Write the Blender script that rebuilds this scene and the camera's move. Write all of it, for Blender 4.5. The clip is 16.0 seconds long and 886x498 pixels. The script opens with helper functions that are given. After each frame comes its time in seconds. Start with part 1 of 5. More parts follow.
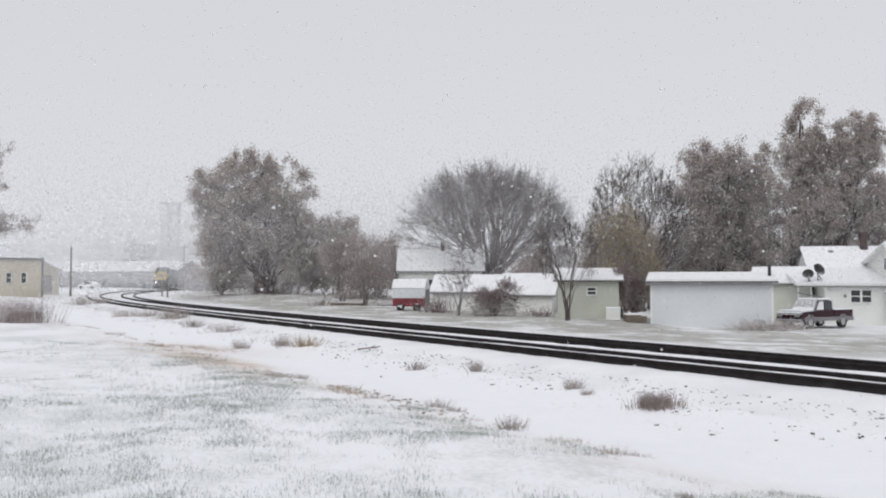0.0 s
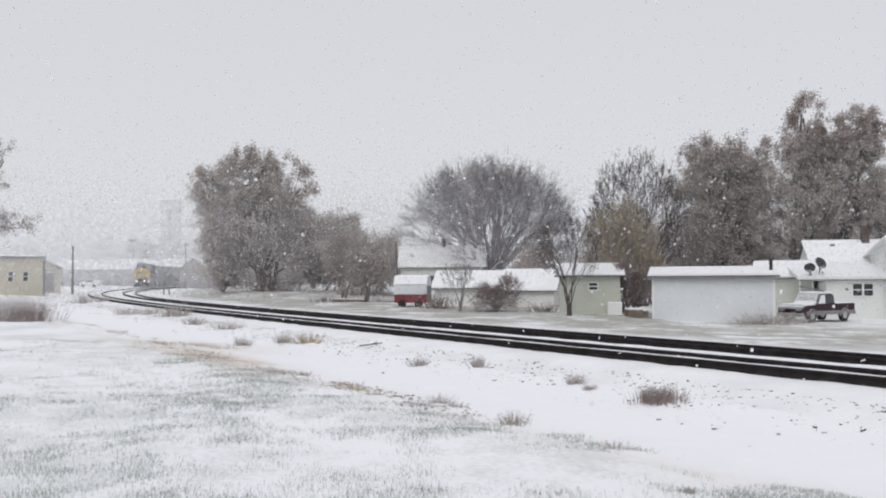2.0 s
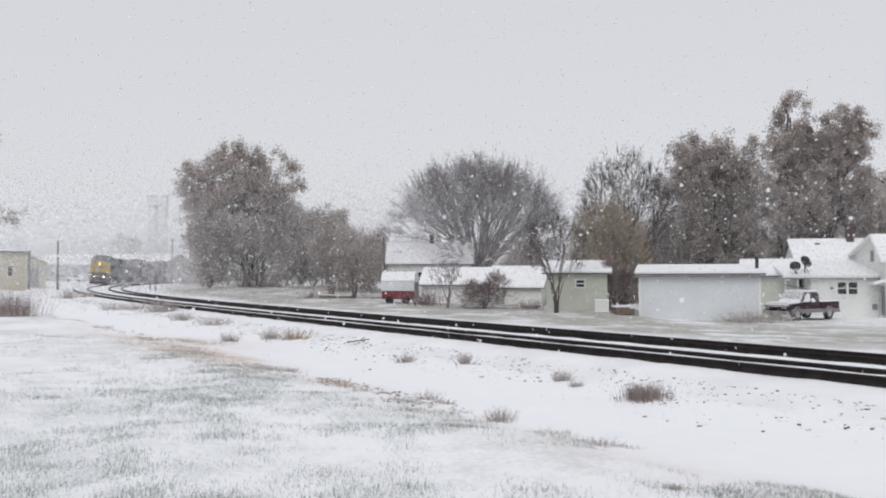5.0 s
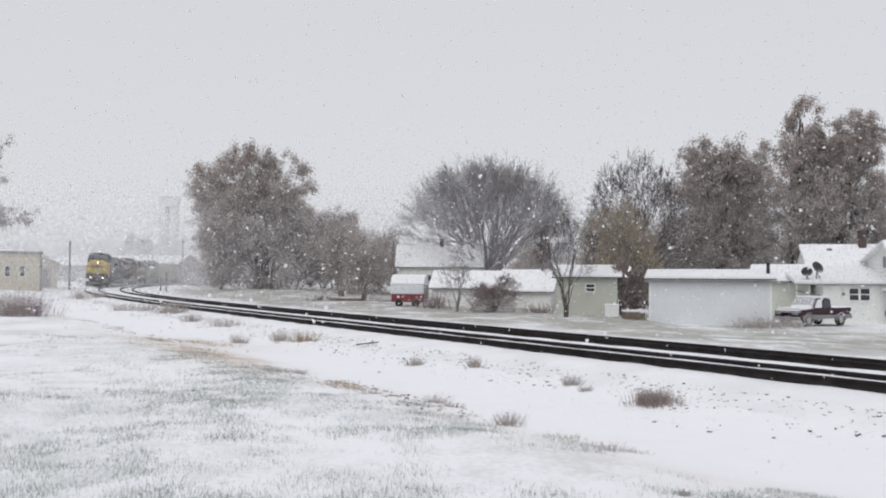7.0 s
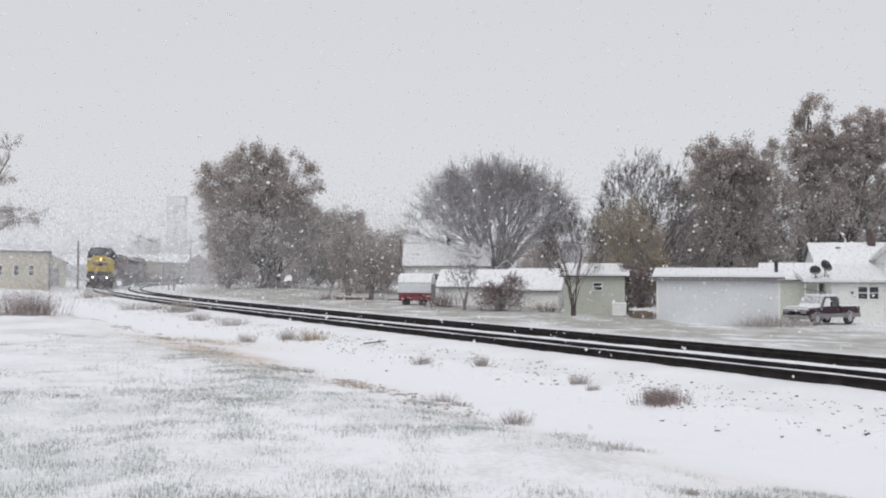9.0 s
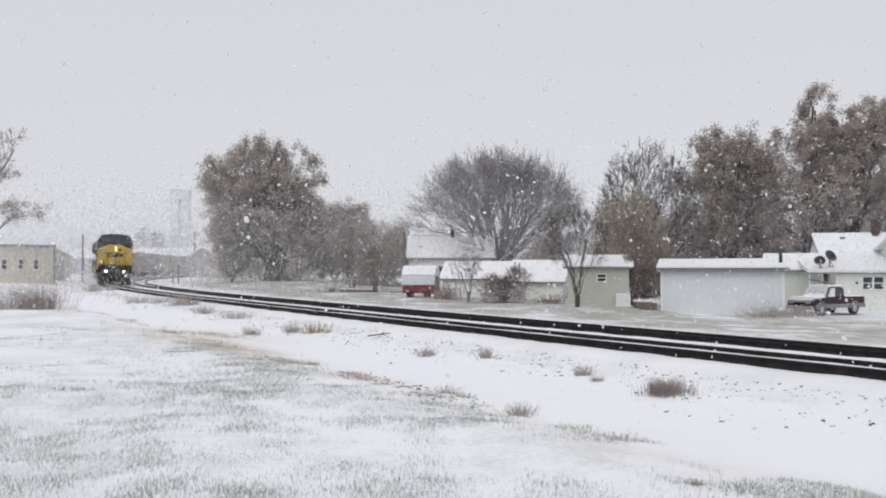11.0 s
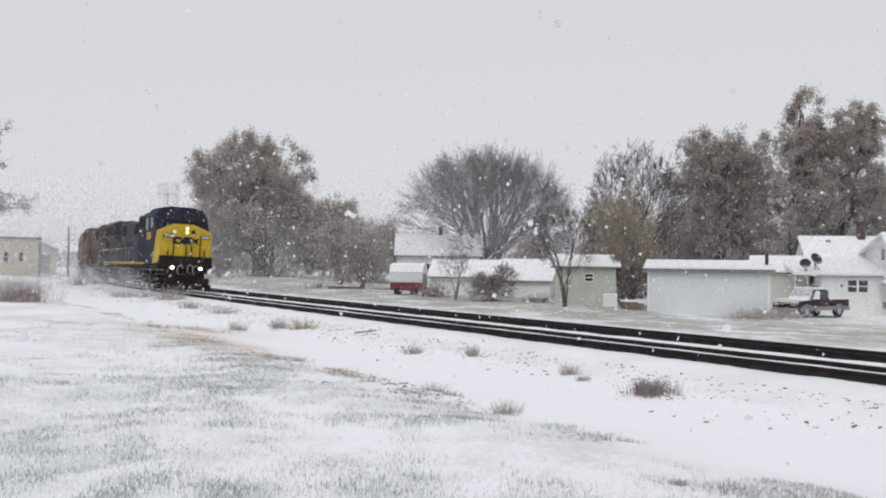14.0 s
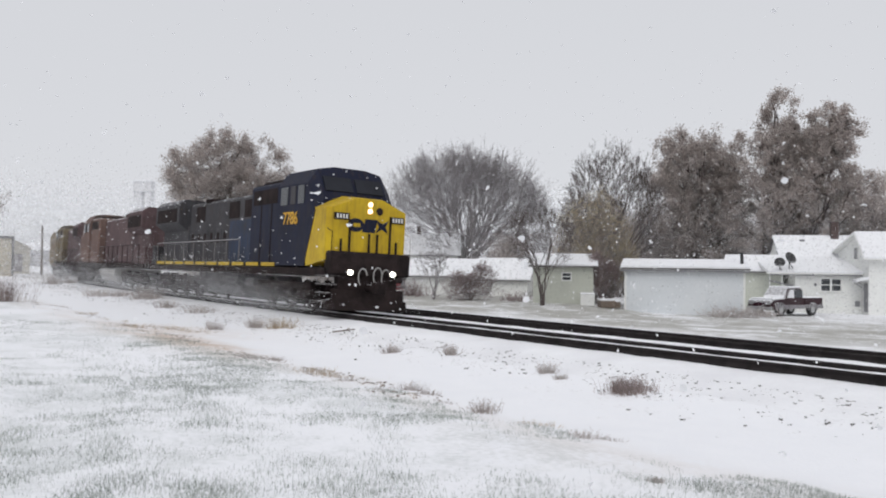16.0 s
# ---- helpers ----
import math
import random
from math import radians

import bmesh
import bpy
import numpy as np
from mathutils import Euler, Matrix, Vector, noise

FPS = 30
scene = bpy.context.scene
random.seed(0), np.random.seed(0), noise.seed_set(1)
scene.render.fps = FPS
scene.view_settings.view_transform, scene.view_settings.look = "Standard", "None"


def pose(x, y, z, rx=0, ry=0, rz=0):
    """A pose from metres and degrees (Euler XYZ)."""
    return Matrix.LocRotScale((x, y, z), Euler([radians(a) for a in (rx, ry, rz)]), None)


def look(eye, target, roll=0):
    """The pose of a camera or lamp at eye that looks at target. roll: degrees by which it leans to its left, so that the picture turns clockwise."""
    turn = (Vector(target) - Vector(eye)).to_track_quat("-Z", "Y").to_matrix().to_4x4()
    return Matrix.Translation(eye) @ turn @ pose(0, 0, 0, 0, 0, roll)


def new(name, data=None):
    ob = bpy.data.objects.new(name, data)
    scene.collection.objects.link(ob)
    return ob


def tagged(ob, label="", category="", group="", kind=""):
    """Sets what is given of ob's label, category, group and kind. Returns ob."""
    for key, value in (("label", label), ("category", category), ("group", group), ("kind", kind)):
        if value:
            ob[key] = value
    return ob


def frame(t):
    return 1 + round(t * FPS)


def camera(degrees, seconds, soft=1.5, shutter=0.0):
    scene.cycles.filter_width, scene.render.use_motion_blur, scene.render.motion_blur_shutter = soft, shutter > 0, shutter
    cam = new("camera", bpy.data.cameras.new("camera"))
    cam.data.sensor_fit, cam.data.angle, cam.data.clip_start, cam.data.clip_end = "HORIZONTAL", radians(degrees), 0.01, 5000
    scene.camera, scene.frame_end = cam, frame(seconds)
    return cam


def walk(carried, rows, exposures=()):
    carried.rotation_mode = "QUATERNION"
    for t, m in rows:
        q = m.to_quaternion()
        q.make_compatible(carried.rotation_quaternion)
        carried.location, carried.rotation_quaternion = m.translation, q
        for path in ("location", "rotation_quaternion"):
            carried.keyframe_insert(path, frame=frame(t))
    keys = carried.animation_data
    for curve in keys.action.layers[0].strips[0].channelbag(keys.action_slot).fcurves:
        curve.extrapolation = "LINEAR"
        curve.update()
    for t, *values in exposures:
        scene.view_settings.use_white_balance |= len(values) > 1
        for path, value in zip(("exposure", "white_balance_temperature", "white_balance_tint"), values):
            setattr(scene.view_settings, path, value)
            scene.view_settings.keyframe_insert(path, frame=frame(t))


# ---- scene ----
cam = camera(55.3, 16.0, soft=2.0)
EYE = (0.0, 0.0, 1.59)
TURNS = [(0, 0.08, 2.21, 0.02), (0.5, 0.06, 2.11, -0.01), (1, 0.02, 2.06, 0.15), (1.5, 0.10, 1.94, 0.26), (2, 0.18, 1.94, 0.37), (2.5, 0.26, 1.90, 0.47), (3, -0.39, 2.08, 0.33), (3.5, -0.79, 1.93, 0.10), (4, -0.92, 1.69, 0.20), (6.5, -0.05, 1.87, -0.21), (7, 0.00, 1.93, -0.30), (7.5, 0.20, 1.91, -0.26), (8, 0.40, 1.88, -0.31), (8.5, 0.40, 1.91, -0.23), (9, 0.48, 1.85, -0.24), (9.5, 0.62, 1.66, -0.15), (12, 0.74, 0.91, 0.05), (12.5, 0.68, 0.67, -0.15), (13, 0.44, 0.71, -0.66), (13.5, 0.17, 0.96, -0.74), (14, -0.08, 1.17, -0.72), (14.5, -0.00, 1.36, -0.65), (15, -0.25, 1.27, -0.52), (15.5, -0.57, 1.10, -0.54), (16, -1.56, 1.12, -0.72)]
walk(cam, [(t, pose(*EYE, 90 + pitch, roll, yaw)) for t, yaw, pitch, roll in TURNS])

# ---- light: snowfall under a closed white sky ----
world = bpy.data.worlds.new("overcast")
scene.world = world
world.use_nodes = True
wn, wl = world.node_tree.nodes, world.node_tree.links
wn.clear()
sky = wn.new("ShaderNodeTexSky")
sky.sky_type, sky.sun_disc = "NISHITA", False
sky.sun_elevation, sky.sun_rotation = radians(48), radians(200)
grey = wn.new("ShaderNodeHueSaturation")
grey.inputs["Saturation"].default_value = 0.12
scale = wn.new("ShaderNodeVectorMath")
scale.operation = "SCALE"
scale.inputs["Scale"].default_value = 0.012
cloud = wn.new("ShaderNodeVectorMath")
cloud.operation = "ADD"
cloud.inputs[1].default_value = (0.613, 0.625, 0.66)
back = wn.new("ShaderNodeBackground")
out = wn.new("ShaderNodeOutputWorld")
wl.new(sky.outputs[0], grey.inputs["Color"])
wl.new(grey.outputs[0], scale.inputs[0])
wl.new(scale.outputs[0], cloud.inputs[0])
wl.new(cloud.outputs[0], back.inputs["Color"])
wl.new(back.outputs[0], out.inputs["Surface"])
sun = new("sun", bpy.data.lights.new("sun", "SUN"))
sun.data.energy, sun.data.angle, sun.data.color = 0.92, radians(40), (1.0, 0.98, 0.95)
sun.matrix_world = look((0, 0, 60), (16, 42, 0))


# ---- materials ----
def material(name, color, rough=0.8, dark=None, size=3.0, bump=0.2, metal=0.0, snow=0.0, island=0.0, glow=0.0, fine=None, obj_random=0.0, thin=0.0, spec=0.5, streak=0.0):
    """Two scales of noise between color and dark; snow: cover on faces that look up; island: brightness change from piece to piece."""
    m = bpy.data.materials.new(name)
    m.use_nodes = True
    n, l = m.node_tree.nodes, m.node_tree.links
    b = n["Principled BSDF"]
    b.inputs["Roughness"].default_value, b.inputs["Metallic"].default_value = rough, metal
    b.inputs["Specular IOR Level"].default_value = spec
    dark = dark or tuple(c * 0.7 for c in color)
    tc = n.new("ShaderNodeTexCoord")
    n1, n2, mx = n.new("ShaderNodeTexNoise"), n.new("ShaderNodeTexNoise"), n.new("ShaderNodeMath")
    n1.inputs["Scale"].default_value, n2.inputs["Scale"].default_value = size, fine or size * 9
    n1.inputs["Detail"].default_value = n2.inputs["Detail"].default_value = 5
    l.new(tc.outputs["Object"], n1.inputs["Vector"]), l.new(tc.outputs["Object"], n2.inputs["Vector"])
    mx.operation = "MULTIPLY_ADD"
    mx.inputs[1].default_value = 0.45
    l.new(n2.outputs["Fac"], mx.inputs[0]), l.new(n1.outputs["Fac"], mx.inputs[2])
    ramp = n.new("ShaderNodeValToRGB")
    ramp.color_ramp.elements[0].position, ramp.color_ramp.elements[1].position = 0.52, 0.92
    ramp.color_ramp.elements[0].color, ramp.color_ramp.elements[1].color = (*dark, 1), (*color, 1)
    l.new(mx.outputs[0], ramp.inputs["Fac"])
    col = ramp.outputs["Color"]
    geo = n.new("ShaderNodeNewGeometry")
    if island or obj_random:
        hs, mr = n.new("ShaderNodeHueSaturation"), n.new("ShaderNodeMapRange")
        k = island or obj_random
        mr.inputs["To Min"].default_value, mr.inputs["To Max"].default_value = 1 - k, 1 + k
        if island:
            l.new(geo.outputs["Random Per Island"], mr.inputs["Value"])
        else:
            oi = n.new("ShaderNodeObjectInfo")
            l.new(oi.outputs["Random"], mr.inputs["Value"])
        l.new(mr.outputs[0], hs.inputs["Value"]), l.new(col, hs.inputs["Color"])
        col = hs.outputs["Color"]
    if streak:
        mp, ns, sm, sx = n.new("ShaderNodeMapping"), n.new("ShaderNodeTexNoise"), n.new("ShaderNodeMapRange"), n.new("ShaderNodeMix")
        mp.inputs["Scale"].default_value = (5, 5, 0.7)
        ns.inputs["Scale"].default_value, ns.inputs["Detail"].default_value = 1.6, 8
        l.new(tc.outputs["Object"], mp.inputs["Vector"]), l.new(mp.outputs[0], ns.inputs["Vector"])
        sm.inputs["From Min"].default_value, sm.inputs["From Max"].default_value, sm.inputs["To Max"].default_value = 0.48, 0.72, streak
        l.new(ns.outputs["Fac"], sm.inputs["Value"])
        sx.data_type = "RGBA"
        sx.inputs["B"].default_value = (0.045, 0.034, 0.028, 1)
        l.new(sm.outputs[0], sx.inputs["Factor"]), l.new(col, sx.inputs["A"])
        col = sx.outputs["Result"]
    if snow:
        sep, add, st = n.new("ShaderNodeSeparateXYZ"), n.new("ShaderNodeMath"), n.new("ShaderNodeMapRange")
        l.new(geo.outputs["Normal"], sep.inputs[0])
        add.operation = "MULTIPLY_ADD"
        add.inputs[1].default_value = 0.9
        l.new(n2.outputs["Fac"], add.inputs[0]), l.new(sep.outputs["Z"], add.inputs[2])
        st.inputs["From Min"].default_value, st.inputs["From Max"].default_value = 1.35 - snow, 1.6 - snow
        l.new(add.outputs[0], st.inputs["Value"])
        ms = n.new("ShaderNodeMix")
        ms.data_type = "RGBA"
        l.new(st.outputs[0], ms.inputs["Factor"]), l.new(col, ms.inputs["A"])
        ms.inputs["B"].default_value = (0.84, 0.85, 0.88, 1)
        col = ms.outputs["Result"]
    l.new(col, b.inputs["Base Color"])
    if bump:
        bp = n.new("ShaderNodeBump")
        bp.inputs["Strength"].default_value, bp.inputs["Distance"].default_value = bump, 0.03
        l.new(n2.outputs["Fac"], bp.inputs["Height"]), l.new(bp.outputs[0], b.inputs["Normal"])
    if thin:
        tr, mxs = n.new("ShaderNodeBsdfTranslucent"), n.new("ShaderNodeMixShader")
        mxs.inputs["Fac"].default_value = thin
        l.new(col, tr.inputs["Color"])
        l.new(b.outputs[0], mxs.inputs[1]), l.new(tr.outputs[0], mxs.inputs[2]), l.new(mxs.outputs[0], n["Material Output"].inputs["Surface"])
    if glow:
        b.inputs["Emission Color"].default_value, b.inputs["Emission Strength"].default_value = (*color, 1), glow
    return m


def ground_material():
    """Snow, with dull grass, straw and thin cover where the attributes say so."""
    m = bpy.data.materials.new("snowy_ground")
    m.use_nodes = True
    n, l = m.node_tree.nodes, m.node_tree.links
    b = n["Principled BSDF"]
    b.inputs["Roughness"].default_value = 0.75
    tc = n.new("ShaderNodeTexCoord")

    def tex(size, detail=6):
        t = n.new("ShaderNodeTexNoise")
        t.inputs["Scale"].default_value, t.inputs["Detail"].default_value = size, detail
        l.new(tc.outputs["Object"], t.inputs["Vector"])
        return t.outputs["Fac"]

    def math_(op, *vals):
        q = n.new("ShaderNodeMath")
        q.operation = op
        for i, v in enumerate(vals):
            if isinstance(v, (int, float)):
                q.inputs[i].default_value = v
            else:
                l.new(v, q.inputs[i])
        return q.outputs[0]

    def smooth(v, a, c):
        q = n.new("ShaderNodeMapRange")
        q.interpolation_type = "SMOOTHSTEP"
        q.inputs["From Min"].default_value, q.inputs["From Max"].default_value = a, c
        l.new(v, q.inputs["Value"])
        return q.outputs[0]

    def mix(fac, a, c):
        q = n.new("ShaderNodeMix")
        q.data_type = "RGBA"
        l.new(fac, q.inputs["Factor"])
        for s, v in (("A", a), ("B", c)):
            if isinstance(v, tuple):
                q.inputs[s].default_value = (*v, 1)
            else:
                l.new(v, q.inputs[s])
        return q.outputs["Result"]

    def attr(name):
        a = n.new("ShaderNodeAttribute")
        a.attribute_name = name
        return a.outputs["Fac"]

    big, mid, small = tex(0.35), tex(1.9), tex(16, 8)
    snow = mix(mid, (0.86, 0.868, 0.905), (0.93, 0.932, 0.96))
    blotch = math_("ADD", math_("MULTIPLY", big, 0.55), math_("MULTIPLY", math_("ADD", mid, small), 0.35))
    lawn = math_("MULTIPLY", smooth(blotch, 0.56, 0.78), attr("lawn"))
    col = mix(math_("MULTIPLY", lawn, 0.4), snow, (0.37, 0.41, 0.395))
    straw = math_("MULTIPLY", smooth(math_("ADD", mid, math_("MULTIPLY", small, 0.6)), 0.55, 0.85), attr("straw"))
    col = mix(math_("MULTIPLY", straw, 0.85), col, (0.55, 0.43, 0.34))
    thin = math_("MULTIPLY", smooth(blotch, 0.45, 0.68), attr("thin"))
    col = mix(math_("MULTIPLY", thin, 0.9), col, (0.31, 0.30, 0.265))
    grit = math_("MULTIPLY", smooth(math_("ADD", small, math_("MULTIPLY", mid, 0.5)), 0.88, 1.0), attr("grit"))
    col = mix(math_("MULTIPLY", grit, 0.8), col, (0.16, 0.14, 0.13))
    l.new(col, b.inputs["Base Color"])
    bp = n.new("ShaderNodeBump")
    bp.inputs["Strength"].default_value, bp.inputs["Distance"].default_value = 0.35, 0.05
    l.new(math_("ADD", small, mid), bp.inputs["Height"]), l.new(bp.outputs[0], b.inputs["Normal"])
    return m


SNOW = material("packed_snow", (0.85, 0.855, 0.875), 0.7, (0.78, 0.785, 0.81), 1.5, 0.25)


def flake_material(name, cover):
    """White flakes lit from both sides; cover: opacity, below 1 for the sheets that stand in for haze."""
    m = bpy.data.materials.new(name)
    m.use_nodes = True
    n, l = m.node_tree.nodes, m.node_tree.links
    n.clear()
    front, back_lit, both, end = n.new("ShaderNodeBsdfDiffuse"), n.new("ShaderNodeBsdfTranslucent"), n.new("ShaderNodeMixShader"), n.new("ShaderNodeOutputMaterial")
    front.inputs["Color"].default_value = back_lit.inputs["Color"].default_value = (0.895, 0.90, 0.915, 1)
    both.inputs["Fac"].default_value = 0.5
    l.new(front.outputs[0], both.inputs[1]), l.new(back_lit.outputs[0], both.inputs[2])
    last = both
    if cover < 1:
        air, veil = n.new("ShaderNodeBsdfTransparent"), n.new("ShaderNodeMixShader")
        veil.inputs["Fac"].default_value = cover
        l.new(air.outputs[0], veil.inputs[1]), l.new(both.outputs[0], veil.inputs[2])
        last = veil
    l.new(last.outputs[0], end.inputs["Surface"])
    return m


FLAKE = flake_material("snowflake", 1.0)
# Part-transparent sheets, far larger than flakes, that imitate the haze of distance
HAZE_FLURRY = flake_material("haze_flurry", 0.2)
HAZE_VEIL = flake_material("haze_veil", 0.2)
RAIL = material("rusty_rail", (0.036, 0.031, 0.031), 0.75, (0.016, 0.014, 0.014), 4, 0.2, spec=0.1)
BARK = material("frosted_bark", (0.30, 0.265, 0.26), 0.9, (0.19, 0.165, 0.16), 2, 0.3, snow=0.4, spec=0.2)
BARK_DARK = material("dark_frosted_bark", (0.15, 0.124, 0.118), 0.9, (0.085, 0.070, 0.066), 2, 0.3, snow=0.3, spec=0.2)
BARK_BARE = material("snow_lined_bark", (0.37, 0.345, 0.35), 0.9, (0.24, 0.22, 0.226), 2, 0.3, snow=0.5, spec=0.2)
# Frost on brown leaves, paled further to carry part of the haze
LEAF = material("frosted_hazed_leaves", (0.58, 0.525, 0.497), 0.9, (0.45, 0.400, 0.376), 0.25, 0.0, island=0.2, thin=0.5, spec=0.2)
LEAF_YELLOW = material("yellow_leaves", (0.53, 0.46, 0.32), 0.9, (0.40, 0.335, 0.235), 0.6, 0.0, island=0.25, thin=0.45)
TWIG_RED = material("reddish_twigs", (0.33, 0.26, 0.255), 0.9, (0.20, 0.15, 0.15), 2, 0.0, snow=0.3, island=0.3)
WEED = material("dry_weeds", (0.54, 0.49, 0.465), 0.9, (0.36, 0.315, 0.295), 3, 0.0, snow=0.3, island=0.35)
DRY_BUSH = material("dry_reddish_stalks", (0.40, 0.33, 0.315), 0.9, (0.24, 0.19, 0.18), 3, 0.0, snow=0.3, island=0.35)
STRAW = material("straw_grass", (0.52, 0.42, 0.29), 0.9, (0.34, 0.27, 0.2), 3, 0.0, snow=0.2, island=0.35)
BLADE = material("frosted_grass", (0.39, 0.425, 0.395), 0.85, (0.25, 0.275, 0.255), 1.5, 0.0, snow=0.2, island=0.35)
BED = material("snowy_ballast", (0.9, 0.905, 0.93), 0.8, (0.8, 0.8, 0.83), 0.8, 0.8, fine=14)
STONE = material("ballast_stone", (0.2, 0.18, 0.17), 0.9, (0.1, 0.09, 0.085), 6, 0.3, snow=0.45, island=0.4)


# ---- mesh helpers ----
def mesh_arrays(name, verts, faces, mat, parent=None, smooth=False):
    """A mesh object from arrays: verts (n, 3), faces (m, 3 or 4)."""
    faces = np.asarray(faces, dtype=np.int32)
    me = bpy.data.meshes.new(name)
    k = faces.shape[1]
    me.vertices.add(len(verts))
    me.vertices.foreach_set("co", np.asarray(verts, dtype=np.float32).ravel())
    me.loops.add(faces.size)
    me.loops.foreach_set("vertex_index", faces.ravel())
    me.polygons.add(len(faces))
    me.polygons.foreach_set("loop_start", np.arange(0, faces.size, k, dtype=np.int32))
    if smooth:
        me.polygons.foreach_set("use_smooth", np.ones(len(faces), dtype=bool))
    me.update(calc_edges=True)
    me.materials.append(mat)
    ob = new(name, me)
    ob.parent = parent
    return ob


def part(name, bm, mat, parent=None, label=""):
    """One bmesh as one mesh object under a thing or a part."""
    bmesh.ops.recalc_face_normals(bm, faces=bm.faces[:])
    me = bpy.data.meshes.new(name)
    bm.to_mesh(me)
    bm.free()
    me.materials.append(mat)
    ob = new(name, me)
    ob.parent = parent
    return tagged(ob, label)


def box(bm, x0, x1, y0, y1, z0, z1, bevel=0.0, m=None):
    g = bmesh.ops.create_cube(bm, size=1)["verts"]
    for v in g:
        v.co = Vector((x0 if v.co.x < 0 else x1, y0 if v.co.y < 0 else y1, z0 if v.co.z < 0 else z1))
    if bevel:
        es = list({e for v in g for e in v.link_edges})
        r = bmesh.ops.bevel(bm, geom=es, offset=bevel, segments=1, affect="EDGES")
        g = r["verts"]
    if m is not None:
        for v in g:
            v.co = m @ v.co
    return g


def boxed(*args, bevel=0.0):
    bm = bmesh.new()
    box(bm, *args, bevel=bevel)
    return bm


def prism(bm, pts, axis, a, b):
    """A polygon of 2D points swept along an axis ('x': points are y, z; 'y': x, z; 'z': x, y) from a to b."""
    def at(p, d):
        return {"x": (d, p[0], p[1]), "y": (p[0], d, p[1]), "z": (p[0], p[1], d)}[axis]
    lo, hi = [bm.verts.new(at(p, a)) for p in pts], [bm.verts.new(at(p, b)) for p in pts]
    bm.faces.new(lo), bm.faces.new(hi)
    for i in range(len(pts)):
        j = (i + 1) % len(pts)
        bm.faces.new((lo[i], lo[j], hi[j], hi[i]))


def loft(bm, rings):
    """Closed solid through rings of equally many points."""
    vs = [[bm.verts.new(p) for p in r] for r in rings]
    k = len(vs[0])
    for a, b in zip(vs, vs[1:]):
        for i in range(k):
            j = (i + 1) % k
            bm.faces.new((a[i], a[j], b[j], b[i]))
    bm.faces.new(vs[0]), bm.faces.new(vs[-1])


def rod(bm, p, q, r0, r1=None, n=8):
    p, q = Vector(p), Vector(q)
    d = q - p
    m = Matrix.Translation((p + q) / 2) @ d.to_track_quat("Z", "Y").to_matrix().to_4x4()
    return bmesh.ops.create_cone(bm, cap_ends=True, segments=n, radius1=r0, radius2=r0 if r1 is None else r1, depth=d.length, matrix=m)["verts"]


def thing(name, label, category, m=None, group="", kind=""):
    e = tagged(new(name), label, category, group, kind)
    if m is not None:
        e.matrix_world = m
    return e


# ---- the line of the railway ----
HEAD = (-1.742, 27.666)
STEP = 0.5
RUN = np.arange(-160.0, 460.0, STEP)
BEND = 0.0033 * np.clip((RUN + 25.2) / 99.6, 0, 1)
ANGLE = np.concatenate([[0], np.cumsum(BEND[:-1] * STEP)])
ANGLE = ANGLE - np.interp(0, RUN, ANGLE) + radians(-32.87)
LINE_X = np.concatenate([[0], np.cumsum(np.sin(ANGLE[:-1]) * STEP)])
LINE_Y = np.concatenate([[0], np.cumsum(np.cos(ANGLE[:-1]) * STEP)])
LINE_X += HEAD[0] - np.interp(0, RUN, LINE_X)
LINE_Y += HEAD[1] - np.interp(0, RUN, LINE_Y)
TRACK_GAP = 4.0


def on_line(s):
    """Place and heading angle at the distance s along the line, counted away from the viewer."""
    return np.interp(s, RUN, LINE_X), np.interp(s, RUN, LINE_Y), np.interp(s, RUN, ANGLE)


def off_line(x, y):
    """Signed distance from the line, positive on the side of the houses."""
    x, y = np.atleast_1d(x).astype(float), np.atleast_1d(y).astype(float)
    u = np.zeros(len(x))
    lx, ly, la = LINE_X[::4], LINE_Y[::4], ANGLE[::4]
    for i in range(0, len(x), 4000):
        dx, dy = x[i:i + 4000, None] - lx, y[i:i + 4000, None] - ly
        j = np.argmin(dx * dx + dy * dy, axis=1)
        k = np.arange(len(j))
        u[i:i + 4000] = dx[k, j] * np.cos(la[j]) - dy[k, j] * np.sin(la[j])
    return u


# levels of the land: x, y, z
LEVELS = np.array([(0, 0, 0.0), (-15, 20, 0.0), (-18, 36, -0.1), (-40, 60, 0.0), (10, 0, -0.05), (16, 50, -1.2), (24.5, 57, -1.5),
                   (30, 62, -1.5), (45, 45, -1.4), (9, 53, -0.7), (3.6, 60, -0.85), (-2.5, 65, -0.6), (-7, 75, -0.5), (-23, 107, 0.0),
                   (0, 86, -0.6), (33, 80, -1.5), (-41, 123, -0.1), (-48, 101, 0.0), (-80, 210, 0.2), (60, 120, -1.0)], dtype=float)


def land(x, y):
    x, y = np.atleast_1d(x).astype(float), np.atleast_1d(y).astype(float)
    u = off_line(x, y)
    d2 = (x[:, None] - LEVELS[:, 0]) ** 2 + (y[:, None] - LEVELS[:, 1]) ** 2 + 9.0
    w = d2 ** -1.5
    far = (w * LEVELS[:, 2]).sum(1) / w.sum(1)
    bed = np.interp(u, [-14, -8.5, -6.0, -4.0, -2.2, -1.2, 0.9, 2.6, 5.2, 6.5, 9, 30], [0, -0.10, -0.36, -0.42, -0.28, -0.17, -0.225, -0.29, -0.35, -0.42, -0.62, -0.9])
    k = np.interp(np.where(u > 0, u - 4, -u - 1), [0, 5, 14], [1, 1, 0])
    k = k * k * (3 - 2 * k)
    return bed * k + far * (1 - k)


def land_at(x, y):
    return float(land(x, y)[0])


